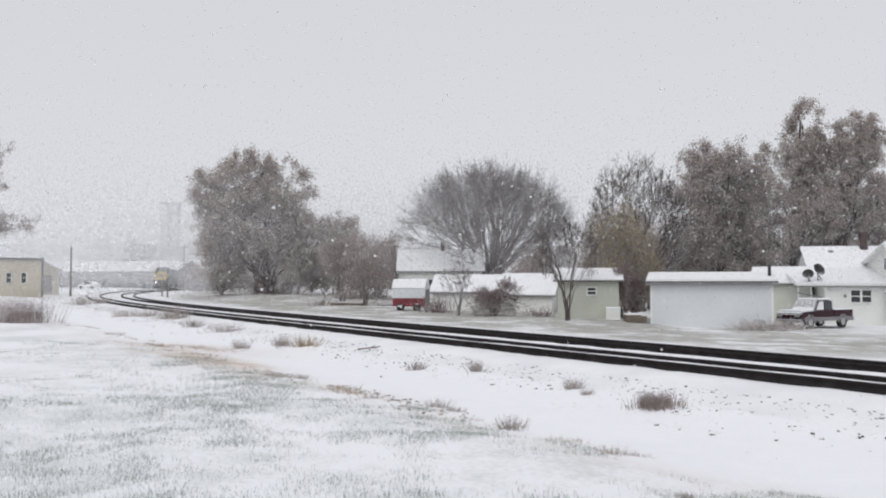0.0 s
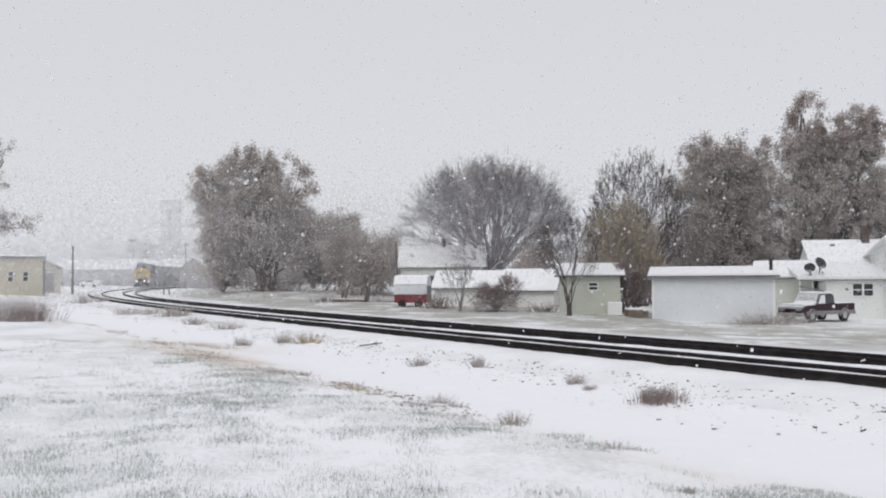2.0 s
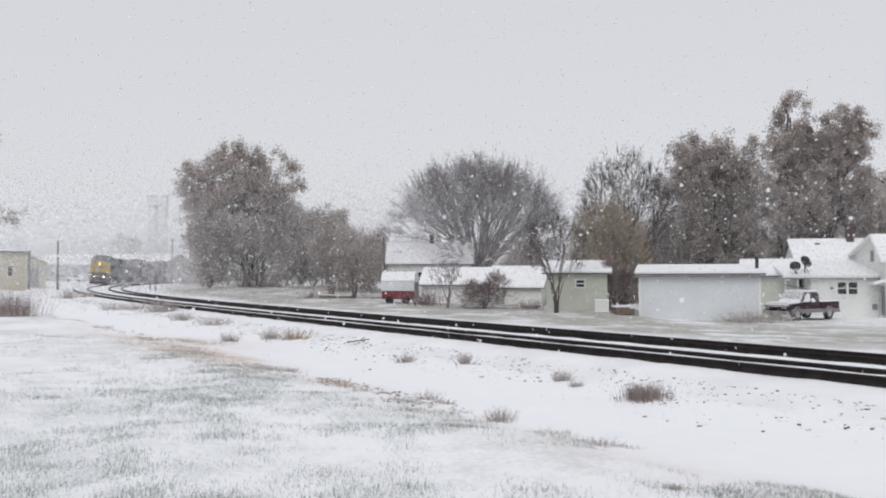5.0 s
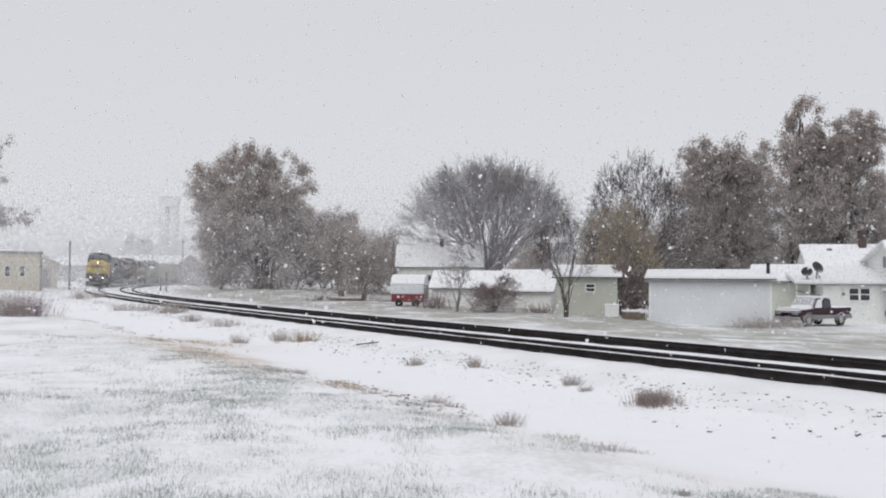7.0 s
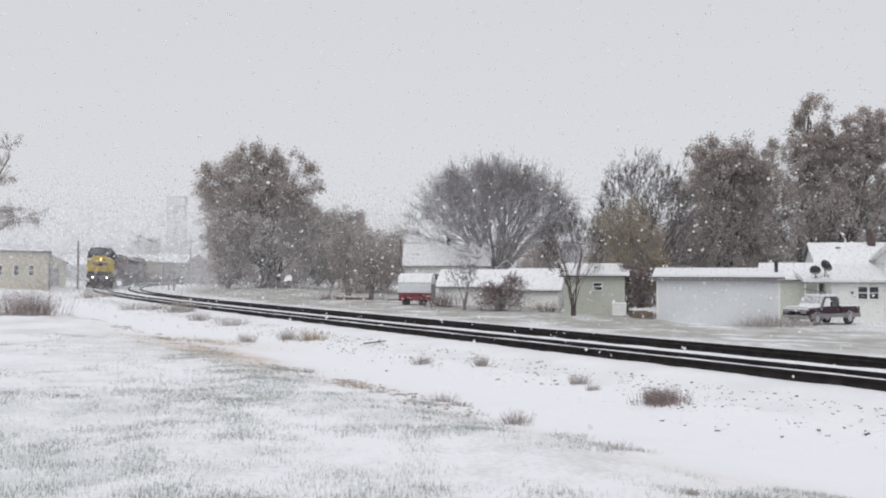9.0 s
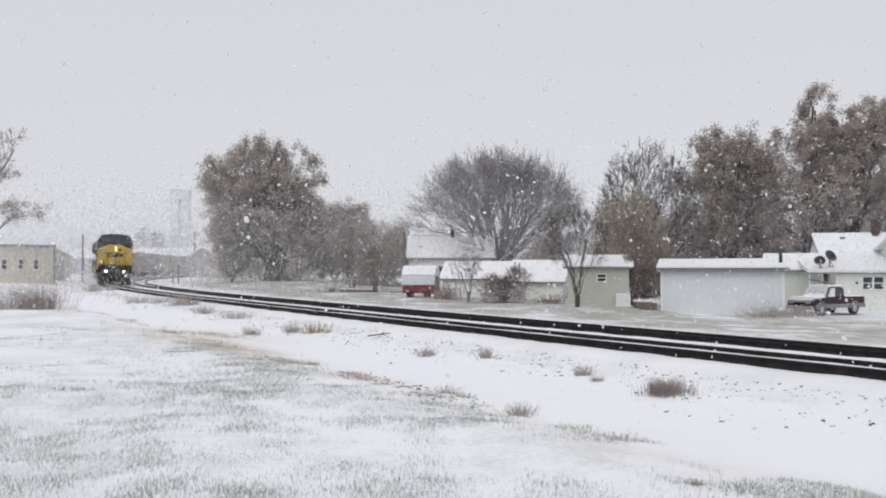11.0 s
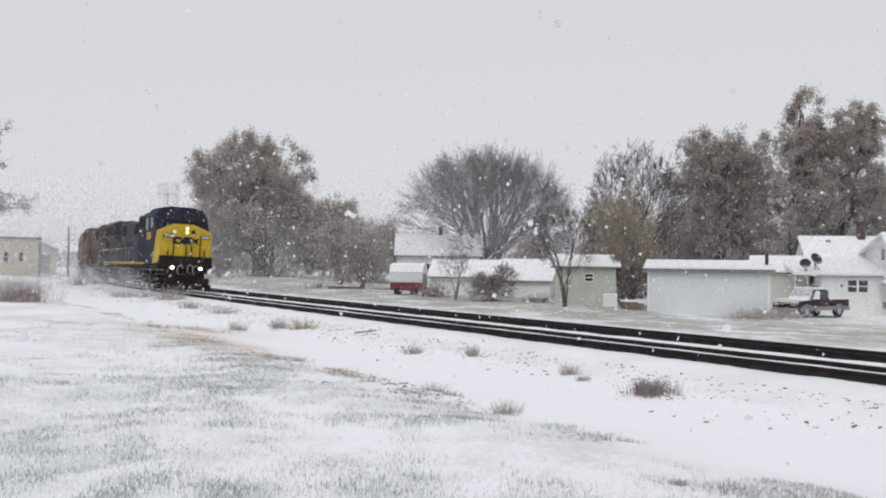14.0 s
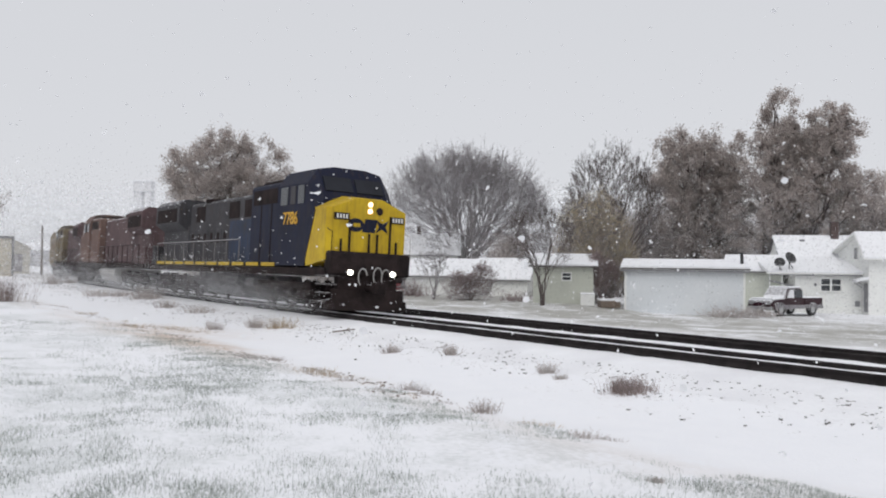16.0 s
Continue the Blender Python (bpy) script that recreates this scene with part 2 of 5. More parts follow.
def axis(fine_a, fine_b, step, reach, grow):
    a = list(np.arange(fine_a, fine_b, step))
    s, v = step, fine_b
    while v < reach:
        a.append(v)
        s *= grow
        v += s
    s, v = step, fine_a
    while v > -reach:
        s *= grow
        v -= s
        a.insert(0, v)
    return np.array(a)


def ground():
    gx, gy = axis(-30, 34, 0.4, 4000, 1.11), axis(2, 72, 0.4, 4000, 1.11)
    X, Y = np.meshgrid(gx, gy)
    x, y = X.ravel(), Y.ravel()
    z = land(x, y)
    u = off_line(x, y)
    near = np.exp(-((np.hypot(x, y - 20)) / 60) ** 2)
    rough = np.array([noise.noise((a * 0.6, b * 0.6, 0)) * 0.05 + noise.noise((a * 2.1, b * 2.1, 4)) * 0.02 if k > 0.02 else 0 for a, b, k in zip(x, y, near)])
    z = z + rough * np.clip((np.abs(u - 2) - 3.5) / 3, 0.1, 1)
    z = z - 0.22 * np.clip((u + 3.0) / 0.7, 0, 1) * np.clip((6.9 - u) / 0.7, 0, 1)
    nx, ny = len(gx), len(gy)
    i = np.arange(nx * ny).reshape(ny, nx)
    f = np.stack([i[:-1, :-1], i[:-1, 1:], i[1:, 1:], i[1:, :-1]], -1).reshape(-1, 4)
    ob = mesh_arrays("ground", np.stack([x, y, z], 1), f, ground_material(), smooth=True)
    wob = np.array([noise.noise((a * 0.25, b * 0.25, 9)) for a, b in zip(x, y)])
    edge = u + wob * 1.6
    lawn = np.clip((-edge - 7.3) / 0.7, 0, 1)
    straw = np.exp(-((edge + 7.9) / 0.7) ** 2) * 0.22 + 0.5 * np.exp(-((x + 7.2 + (y - 24) * 0.5) / 2.0) ** 2 - ((y - 24.0) / 2.2) ** 2) + 1.1 * np.exp(-((x + 5.5 + (y - 19.0) * 0.62 + wob * 0.8) / 1.1) ** 2 - ((y - 19.0) / 2.4) ** 2)
    thin = np.clip((edge - 8.5) / 3, 0, 1) * np.clip((46 - np.abs(u)) / 20, 0, 1)
    grit = np.exp(-((edge + 2.6) / 1.3) ** 2)
    for key, val in (("lawn", lawn), ("straw", straw), ("thin", thin), ("grit", grit)):
        at = ob.data.attributes.new(key, "FLOAT", "POINT")
        at.data.foreach_set("value", np.clip(val, 0, 1).astype(np.float32))
    return tagged(ob, "snow-covered open ground with thin grass showing through", "ground", kind="structure")


def rails():
    prof = [(-0.07, -0.18), (0.07, -0.18), (0.07, -0.165), (0.012, -0.14), (0.012, -0.045), (0.037, -0.035), (0.037, 0), (-0.037, 0), (-0.037, -0.035), (-0.012, -0.045), (-0.012, -0.14), (-0.07, -0.165)]
    sel = np.arange(0, len(RUN), 4)
    tracks = [thing("railway_track", "single railway track with dark rusty steel rails in snow", "railway track", group="parallel railway tracks") for _ in range(2)]
    for off, top in ((-0.75, 0.0), (0.75, -0.06), (TRACK_GAP - 0.75, -0.12), (TRACK_GAP + 0.75, -0.18)):
        vs = []
        for i in sel:
            c, s = np.cos(ANGLE[i]), np.sin(ANGLE[i])
            for a, h in prof:
                vs.append((LINE_X[i] + c * (off + a), LINE_Y[i] - s * (off + a), top + h))
        k = len(prof)
        f = [(r * k + j, r * k + (j + 1) % k, (r + 1) * k + (j + 1) % k, (r + 1) * k + j) for r in range(len(sel) - 1) for j in range(k)]
        mesh_arrays("rail", vs, f, RAIL, tracks[0] if off < 2 else tracks[1])


def track_bed():
    """Snow lying round and between the rails, a strip laid along the line."""
    prof = [(-3.3, -0.42), (-2.4, -0.315), (-1.7, -0.225), (-1.2, -0.185), (-0.85, -0.165), (-0.73, -0.15), (-0.7, -0.03), (-0.55, -0.012), (-0.28, -0.03), (-0.02, -0.13), (0.66, -0.2), (0.84, -0.2),
            (1.2, -0.16), (1.9, -0.155), (2.6, -0.2), (3.1, -0.28), (3.3, -0.29), (3.6, -0.31), (4.4, -0.34), (4.85, -0.34), (5.3, -0.34), (6.0, -0.39), (7.2, -0.55)]
    sel = np.arange(0, len(RUN), 1)
    k = len(prof)
    vs = []
    for i in sel:
        c, s = np.cos(ANGLE[i]), np.sin(ANGLE[i])
        for j, (a, h) in enumerate(prof):
            w = noise.noise((RUN[i] * 0.9, j * 0.7, 2)) * 0.02 + noise.noise((RUN[i] * 3, j * 2.0, 7)) * 0.012
            if j in (0, k - 1):
                h = land_rough(i, a)
                w = -0.05
            vs.append((LINE_X[i] + c * a, LINE_Y[i] - s * a, h + w))
    f = [(r * k + j, r * k + j + 1, (r + 1) * k + j + 1, (r + 1) * k + j) for r in range(len(sel) - 1) for j in range(k - 1)]
    ob = mesh_arrays("track_bed", vs, f, BED, smooth=True)
    tagged(ob, "snow-covered ballast bed under both tracks", "track bed", kind="structure")


def land_rough(i, a):
    return np.interp(a, [-3.3, 7.2], [-0.37, -0.47])


ground()
track_bed()
rails()


# ---- trees ----
def grow(rng, base, height, trunks, levels, spread, lean=0.12, up=0.5, radius=0.3, droop=0.0):
    """Branches level by level: a list of (points (n, k, 3), radii (n, k)). levels: (children, length ratio, angle, first, k)."""
    k = 7
    n = trunks
    az = rng.uniform(0, 2 * np.pi, n) if n > 1 else np.zeros(1)
    az = az + np.arange(n) * 2 * np.pi / n
    tilt = lean * rng.uniform(0.6, 1.3, n) if n > 1 else np.full(1, lean * 0.3)
    d = np.stack([np.cos(az) * np.sin(tilt), np.sin(az) * np.sin(tilt), np.cos(tilt)], 1)
    t = np.linspace(0, 1, k)
    length = height * rng.uniform(0.8, 1.05, n)
    start = np.array(base) + np.stack([np.cos(az), np.sin(az), np.zeros(n)], 1) * (radius * 1.2 if n > 1 else 0)

    def bend(start, d, length, wob, rise):
        m = len(start)
        pts = [start]
        cur = d.copy()
        for i in range(1, k):
            cur = cur + rng.normal(0, wob, (m, 3)) + np.array([0, 0, rise])
            cur /= np.linalg.norm(cur, axis=1)[:, None]
            pts.append(pts[-1] + cur * (length / (k - 1))[:, None])
        return np.stack(pts, 1)

    P = bend(start, d, length, 0.06, 0.02)
    Rr = (radius * rng.uniform(0.7, 1.0, n) / (1 if n == 1 else 1.4))[:, None] * (1 - 0.8 * t)[None]
    out = [(P, Rr)]
    for children, ratio, angle, first, rise in levels:
        m = len(P)
        par = np.repeat(np.arange(m), children)
        f = first + (1 - first) * (np.tile(np.arange(children), m) + rng.uniform(0, 1, m * children)) / children
        f = np.clip(f, 0, 0.99)
        seg = np.minimum((f * (k - 1)).astype(int), k - 2)
        w = f * (k - 1) - seg
        p = P[par, seg] * (1 - w)[:, None] + P[par, seg + 1] * w[:, None]
        tan = P[par, seg + 1] - P[par, seg]
        L = np.linalg.norm(P[:, 1:] - P[:, :-1], axis=2).sum(1)[par]
        tan /= np.linalg.norm(tan, axis=1)[:, None]
        rnd = rng.normal(0, 1, tan.shape)
        rnd -= (rnd * tan).sum(1)[:, None] * tan
        rnd /= np.linalg.norm(rnd, axis=1)[:, None]
        a = np.radians(angle) * rng.uniform(0.6, 1.3, len(p))
        d = tan * np.cos(a)[:, None] + rnd * np.sin(a)[:, None]
        length = L * ratio * (1.15 - 0.55 * f) * rng.uniform(0.7, 1.2, len(p))
        r0 = (Rr[par, seg] * (1 - w) + Rr[par, seg + 1] * w) * 0.62
        P = bend(p, d, length, 0.13, rise)
        Rr = np.maximum(r0[:, None] * (1 - 0.75 * t)[None], 0.004)
        out.append((P, Rr))
    return out


def tubes(levels, sides=(7, 5, 4, 3, 3, 3), thick=(1, 1, 1, 1, 1, 1), skip=(1, 1, 1, 2, 3, 3)):
    V, F, o = [], [], 0
    for lv, (P, Rr) in enumerate(levels):
        s = skip[lv]
        P, Rr = P[:, ::s], Rr[:, ::s] * thick[lv]
        n, k, _ = P.shape
        c = sides[lv]
        tan = np.gradient(P, axis=1)
        tan /= np.linalg.norm(tan, axis=2)[..., None] + 1e-9
        ref = np.where(np.abs(tan[..., 2:3]) > 0.9, np.array([1.0, 0, 0]), np.array([0, 0, 1.0]))
        a = np.cross(tan, ref)
        a /= np.linalg.norm(a, axis=2)[..., None] + 1e-9
        b = np.cross(tan, a)
        ang = np.arange(c) * 2 * np.pi / c
        ring = P[:, :, None] + Rr[:, :, None, None] * (a[:, :, None] * np.cos(ang)[None, None, :, None] + b[:, :, None] * np.sin(ang)[None, None, :, None])
        V.append(ring.reshape(-1, 3))
        i = o + np.arange(n * k * c).reshape(n, k, c)
        j = np.roll(i, -1, axis=2)
        F.append(np.stack([i[:, :-1], j[:, :-1], j[:, 1:], i[:, 1:]], -1).reshape(-1, 4))
        o += n * k * c
    return np.concatenate(V), np.concatenate(F)


def leaves(rng, points, count, scatter, size):
    """Small pointed leaves strewn round twig points."""
    c = points[rng.integers(0, len(points), count)] + rng.normal(0, scatter, (count, 3))
    a = rng.normal(0, 1, (count, 3))
    a /= np.linalg.norm(a, axis=1)[:, None]
    b = np.cross(a, rng.normal(0, 1, (count, 3)))
    b /= np.linalg.norm(b, axis=1)[:, None]
    s = size * rng.uniform(0.5, 1.3, count)[:, None]
    v = np.stack([c - a * s, c + b * s * 0.9, c + a * s], 1).reshape(-1, 3)
    return v, np.arange(count * 3).reshape(-1, 3)


def tree(seed, x, y, height, width, trunks, levels, radius, label, bark=None, leaf=None, count=0, scatter=0.5, size=0.2, lean=0.12,
         name="tree", twig=1.0, category="tree", group="", leaf_levels=(-1,), z=None):
    rng = np.random.default_rng(seed)
    e = thing(name, label, category, pose(x, y, land_at(x, y) - 0.05 if z is None else z), group)
    lv = grow(rng, (0, 0, 0), height, trunks, levels, 1, lean, radius=radius)
    pts = lv[-1][0].reshape(-1, 3)
    hi = np.percentile(pts[:, 2], 99.5)
    lo, ro = np.percentile(pts[:, 0], (1.5, 98.5))
    ctr = (lo + ro) / 2
    sz, sx = height / hi, width / (ro - lo)
    lv = [(np.stack([(P[..., 0] - ctr * np.clip(P[..., 2] / (hi * 0.45), 0, 1)) * sx, P[..., 1] * sx, P[..., 2] * sz], -1), Rr) for P, Rr in lv]
    th = [1] * len(lv)
    fine = 0.00011 * math.hypot(x, y) * twig
    lv = [(P, np.maximum(Rr, fine * (1 if k == len(lv) - 1 else 1.25))) for k, (P, Rr) in enumerate(lv)]
    wood = lv
    v, f = tubes(wood[:1])
    mesh_arrays("trunk", v, f, bark or BARK, e, True)
    V, F = tubes(wood[1:], sides=(4, 3, 3, 3, 3), thick=th[1:], skip=(2, 3, 6, 6, 6))
    crown = mesh_arrays("crown", V, F, bark or BARK, e)
    tagged(crown, kind="stuff")
    if count:
        pts = np.concatenate([lv[i][0][:, 2:].reshape(-1, 3) for i in leaf_levels])
        v, f = leaves(rng, pts, count, scatter, size)
        tagged(mesh_arrays("foliage", v, f, leaf or LEAF, e), kind="stuff")
    return e


BRUSH = [(6, 0.6, 34, 0.05, 0.06), (6, 0.55, 38, 0.1, 0.04), (4, 0.5, 42, 0.1, 0.0)]


def reach(rng, lobes, stems, counts, radius, top, fork=None):
    """Limbs that fork towards the skin of the crown's lobes (x, z, rx, rz): levels of (points, radii)."""
    lob = np.array(lobes, dtype=float)
    wgt = lob[:, 2] * lob[:, 3]
    k = 7
    t = np.linspace(0, 1, k)

    def bez(a, d, b, bow):
        L = np.linalg.norm(b - a, axis=1)[:, None]
        m = a + d * L * bow
        P = (1 - t)[None, :, None] ** 2 * a[:, None] + 2 * (t * (1 - t))[None, :, None] * m[:, None] + (t ** 2)[None, :, None] * b[:, None]
        return P + rng.normal(0, 0.022, P.shape) * L[:, None] * np.sin(np.pi * t)[None, :, None]

    def unit(v):
        return v / (np.linalg.norm(v, axis=1)[:, None] + 1e-9)

    own = np.concatenate([np.arange(len(lob)), rng.choice(len(lob), max(0, stems - len(lob)), p=wgt / wgt.sum())])[:max(stems, len(lob))]
    n = len(own)
    a = np.stack([rng.normal(0, radius * 1.6, n), rng.normal(0, radius * 1.6, n), np.zeros(n)], 1) if stems > 1 else np.zeros((n, 3))
    c = np.stack([lob[own, 0], rng.normal(0, 0.35, n) * lob[own, 2], lob[own, 1]], 1)
    b = c + rng.normal(0, 0.25, (n, 3)) * lob[own][:, [2, 2, 3]]
    d = unit(np.array([0, 0, 1.0]) + rng.normal(0, 0.12, (n, 3)))
    P = bez(a, d, b, 0.45)
    if fork:
        root = np.array([0, 0, fork])

        def skin(q, own):
            """From the fork along q to the skin of the lobe."""
            R3 = lob[own][:, [2, 2, 3]]
            o = (root - np.stack([lob[own, 0], np.zeros(len(own)), lob[own, 1]], 1)) / R3
            v = q / R3
            A, B, C = (v * v).sum(1), (o * v).sum(1), (o * o).sum(1) - 1
            return (-B + np.sqrt(np.maximum(B * B - A * C, 0.01))) / A

        az = np.arange(n) * 2.4 + rng.uniform(0, 0.5, n)
        el = np.arccos(np.clip(1 - (np.arange(n) + 0.5) / n * 0.38, 0, 1)) if n > 1 else np.zeros(1)
        q = np.stack([np.sin(el) * np.cos(az), np.sin(el) * np.sin(az), np.cos(el)], 1)
        b = root + q * (skin(q, own) * rng.uniform(0.55, 0.7, n))[:, None]
        mid = root * 0.9 + q * 0.3
        P = (1 - t)[None, :, None] ** 2 * a[:, None] + 2 * (t * (1 - t))[None, :, None] * mid[:, None] + (t ** 2)[None, :, None] * b[:, None]
        P = P + rng.normal(0, 0.012, P.shape) * np.linalg.norm(b, axis=1)[:, None, None] * np.sin(np.pi * t)[None, :, None]
    Rr = radius * rng.uniform(0.6, 1.0, n)[:, None] * (1 - 0.72 * t)[None]
    out = [(P, Rr)]
    lo, hi = (0.35, 0.6, 0.85), (0.75, 0.95, 1.05)
    for lv, m in enumerate(counts):
        par = np.repeat(np.arange(len(P)), m)
        f = rng.uniform((0.35, 0.5, 0.5, 0.35, 0.3)[lv] if fork else (0.45, 0.55, 0.5, 0.4, 0.4)[lv], 0.99, len(par))
        s = np.minimum((f * (k - 1)).astype(int), k - 2)
        w = (f * (k - 1) - s)[:, None]
        a = P[par, s] * (1 - w) + P[par, s + 1] * w
        d = unit(P[par, s + 1] - P[par, s])
        own = own[par]
        R3 = lob[own][:, [2, 2, 3]]
        ctr = np.stack([lob[own, 0], np.zeros(len(own)), lob[own, 1]], 1)
        if fork:
            q = unit(unit(a - root + np.array([0, 0, 0.4])) + rng.normal(0, (0.3, 0.2, 0.16, 0.25)[min(lv, 3)], a.shape))
            if lv < 2:
                b = root + q * (skin(q, own) * rng.uniform((0.7, 0.86)[lv], (0.9, 1.0)[lv], len(q)))[:, None]
                P2 = bez(a, d, b, 0.4)
            else:
                L = (R3[:, 0] * (0.17, 0.09)[min(lv - 2, 1)] * rng.uniform(0.5, 1.3, len(a)))[:, None]
                P2 = bez(a, d, a + unit(q + rng.normal(0, 0.25, q.shape) - np.array([0, 0, 0.12])) * L, 0.4)
        elif lv < 2:
            q = (a - ctr) / R3
            q = unit(q + rng.normal(0, (1.1, 0.55)[lv], q.shape) + np.array([0, 0, top]))
            b = ctr + q * R3 * rng.uniform(lo[lv], hi[lv], len(q))[:, None]
            P2 = bez(a, d, b, 0.35)
        else:
            q = unit(unit((a - ctr) / R3) * 0.7 + d * 0.5 + rng.normal(0, 0.45, a.shape))
            L = (R3[:, 0] * (0.24 if lv == 2 else 0.13) * rng.uniform(0.5, 1.2, len(a)))[:, None]
            P2 = bez(a, d, a + q * L, 0.4)
        r0 = (Rr[par, s] * 0.6)[:, None]
        Rr = np.maximum(r0 * (1 - 0.7 * t)[None], 0.003)
        P = P2
        out.append((P, Rr))
    return out


def crown_tree(seed, x, y, lobes, stems, counts, radius, label, bark=None, leaf=None, count=0, scatter=0.4, size=0.12, twig=1.0, name="tree", category="tree", top=0.25, group="", fork=None):
    rng = np.random.default_rng(seed)
    e = thing(name, label, category, pose(x, y, land_at(x, y) - 0.05), group)
    lv = reach(rng, lobes, stems, counts, radius, top, fork)
    fine = 0.00011 * math.hypot(x, y) * twig
    lv = [(P, np.maximum(Rr, fine * (1 if k == len(lv) - 1 else 1.3))) for k, (P, Rr) in enumerate(lv)]
    v, f = tubes(lv[:1])
    mesh_arrays("trunk", v, f, bark or BARK, e, True)
    V, F = tubes(lv[1:], sides=(5, 4, 3, 3, 3), skip=(1, 2, 3, 6, 6))
    tagged(mesh_arrays("crown", V, F, bark or BARK, e), kind="stuff")
    if count:
        v, f = leaves(rng, lv[-1][0][:, 2:].reshape(-1, 3), count, scatter, size)
        tagged(mesh_arrays("foliage", v, f, leaf or LEAF, e), kind="stuff")
    return e


def trees():
    full, bare = (5, 5, 5, 2), (5, 5, 5, 3)
    crown_tree(1, -22.9, 107.6, [(-2.2, 14.8, 4.4, 4.2), (2.9, 13.4, 3.9, 4.5), (-7.7, 13.0, 2.7, 3.3), (-1.5, 8.6, 7.2, 5.0), (5.1, 6.4, 3.5, 4.6), (-5.1, 5.0, 3.4, 3.8)], 20, full, 0.28,
               "tall many-stemmed cottonwood with frosted brown leaves", bark=BARK_DARK, leaf=LEAF, count=150000, scatter=0.3, size=0.13)
    crown_tree(2, -13.9, 112, [(0, 6.8, 3.5, 4.6), (3.6, 4.6, 3.0, 3.6), (-2.5, 3.5, 3, 3)], 6, full, 0.2, "scrubby tree with frosted brown leaves", leaf=LEAF, count=30000, scatter=0.27, size=0.13)
    crown_tree(4, -6.9, 74.7, [(0, 4.6, 2.3, 2.4), (0.2, 2.4, 2.4, 1.9)], 5, bare, 0.09, "small bare tree of fine frosted twigs beside the yard", leaf=LEAF, count=12000, scatter=0.2, size=0.075)
    crown_tree(22, -9.9, 82, [(0, 4.4, 2.4, 2.6), (0.3, 2.2, 2.6, 2.0)], 5, bare, 0.08, "small bare tree of fine frosted twigs", leaf=LEAF, count=12000, scatter=0.22, size=0.08)
    crown_tree(5, 4.9, 90, [(-0.4, 7.4, 8.9, 6.8)], 17, (6, 6, 6, 6), 0.34, "broad dome-shaped bare elm with snow-lined limbs", bark=BARK_BARE, fork=2.6, twig=0.75)
    crown_tree(6, 7.5, 51.5, [(-0.2, 4.2, 2.2, 1.95)], 8, (5, 5, 4, 3), 0.055, "small bare tree with snow on its branches", bark=BARK_DARK, fork=1.9, twig=0.8)
    crown_tree(7, 1.05, 60, [(0, 2.4, 1.4, 1.35)], 4, (4, 4, 5, 3), 0.08, "small crooked bare fruit tree dusted with snow", bark=BARK_BARE, fork=0.9)
    crown_tree(8, 11.9, 57.2, [(-0.2, 5.3, 2.4, 2.6)], 14, (5, 5, 5, 3), 0.05, "slender tree keeping yellow-brown leaves", leaf=LEAF_YELLOW, count=14000, scatter=0.2, size=0.06, fork=0.5)
    crown_tree(9, 17.3, 76, [(0, 8.6, 4.5, 5.6)], 15, (5, 5, 6, 4), 0.18, "tall bare tree with upright open branches", bark=BARK_DARK, fork=2.5)
    crown_tree(10, 27.9, 83.4, [(-1.3, 13.0, 4.2, 4.4), (1.7, 14.0, 3.2, 4.6), (-3.1, 9.4, 3.6, 4.4), (0.5, 7.0, 4.6, 4.8), (3.6, 12.0, 2.6, 4.6)], 12, full, 0.32, "tall tree with frosted brown leaves behind the garage", bark=BARK_DARK, leaf=LEAF, count=100000, scatter=0.22, size=0.11)
    crown_tree(11, 33.0, 78.4, [(0.3, 17.2, 2.3, 3.1), (1.9, 16.2, 1.6, 2.2), (-0.9, 13.8, 3.6, 3.9), (-0.3, 9.4, 4.7, 4.8), (1.6, 13.0, 2.8, 3.8)], 10, full, 0.34, "very tall tree with frosted leaves behind the house", bark=BARK_DARK, leaf=LEAF, count=76000, scatter=0.22, size=0.11)
    crown_tree(12, 36.4, 76.8, [(2.6, 17.0, 2.4, 2.6), (0.9, 15.6, 2.0, 3.2), (0.6, 12.6, 3.1, 3.8), (-0.9, 9.0, 3.4, 4.2), (3.6, 9.8, 3.2, 3.0)], 10, full, 0.32, "tall leaning tree with frosted leaves behind the house", bark=BARK_DARK, leaf=LEAF, count=76000, scatter=0.22, size=0.11)
    crown_tree(13, 42.5, 78, [(-0.5, 9.0, 2.8, 3.2), (2.4, 10.2, 2.2, 3.2), (0, 5.6, 4.0, 3.4)], 6, full, 0.24, "tree with frosted leaves past the house", bark=BARK_DARK, leaf=LEAF, count=28000, scatter=0.25, size=0.11)
    crown_tree(14, -38.0, 66, [(3.3, 10.8, 1.7, 2.3), (-2, 10.5, 3, 3.5), (4.3, 6.2, 2.3, 1.0)], 6, (5, 5, 5, 3), 0.22, "half-bare tree with frosted leaf clumps", leaf=LEAF, count=5000, scatter=0.15, size=0.09)
    crown_tree(16, -102, 282, [(0, 9.0, 5.6, 7.0)], 6, bare, 0.25, "distant bare tree pale in the snowfall", bark=BARK_BARE, fork=2.0, twig=1.3)
    tree(3, -9.5, 98, 7.5, 8.0, 7, BRUSH, 0.14, "scrubby bare tree full of fine twigs", twig=1.2, lean=0.35, leaf=LEAF, count=12000, scatter=0.4, size=0.11)
    crown_tree(51, 3.6, 59.9, [(-0.9, 0.95, 1.6, 1.15), (0.9, 1.3, 1.4, 1.5), (1.7, 0.8, 1.1, 1.0), (-0.1, 0.8, 1.7, 1.2)], 18, (5, 4, 4, 3), 0.025, "dense leafless dark red bush before the sheds", bark=TWIG_RED, name="bush", category="bush", top=0.5)
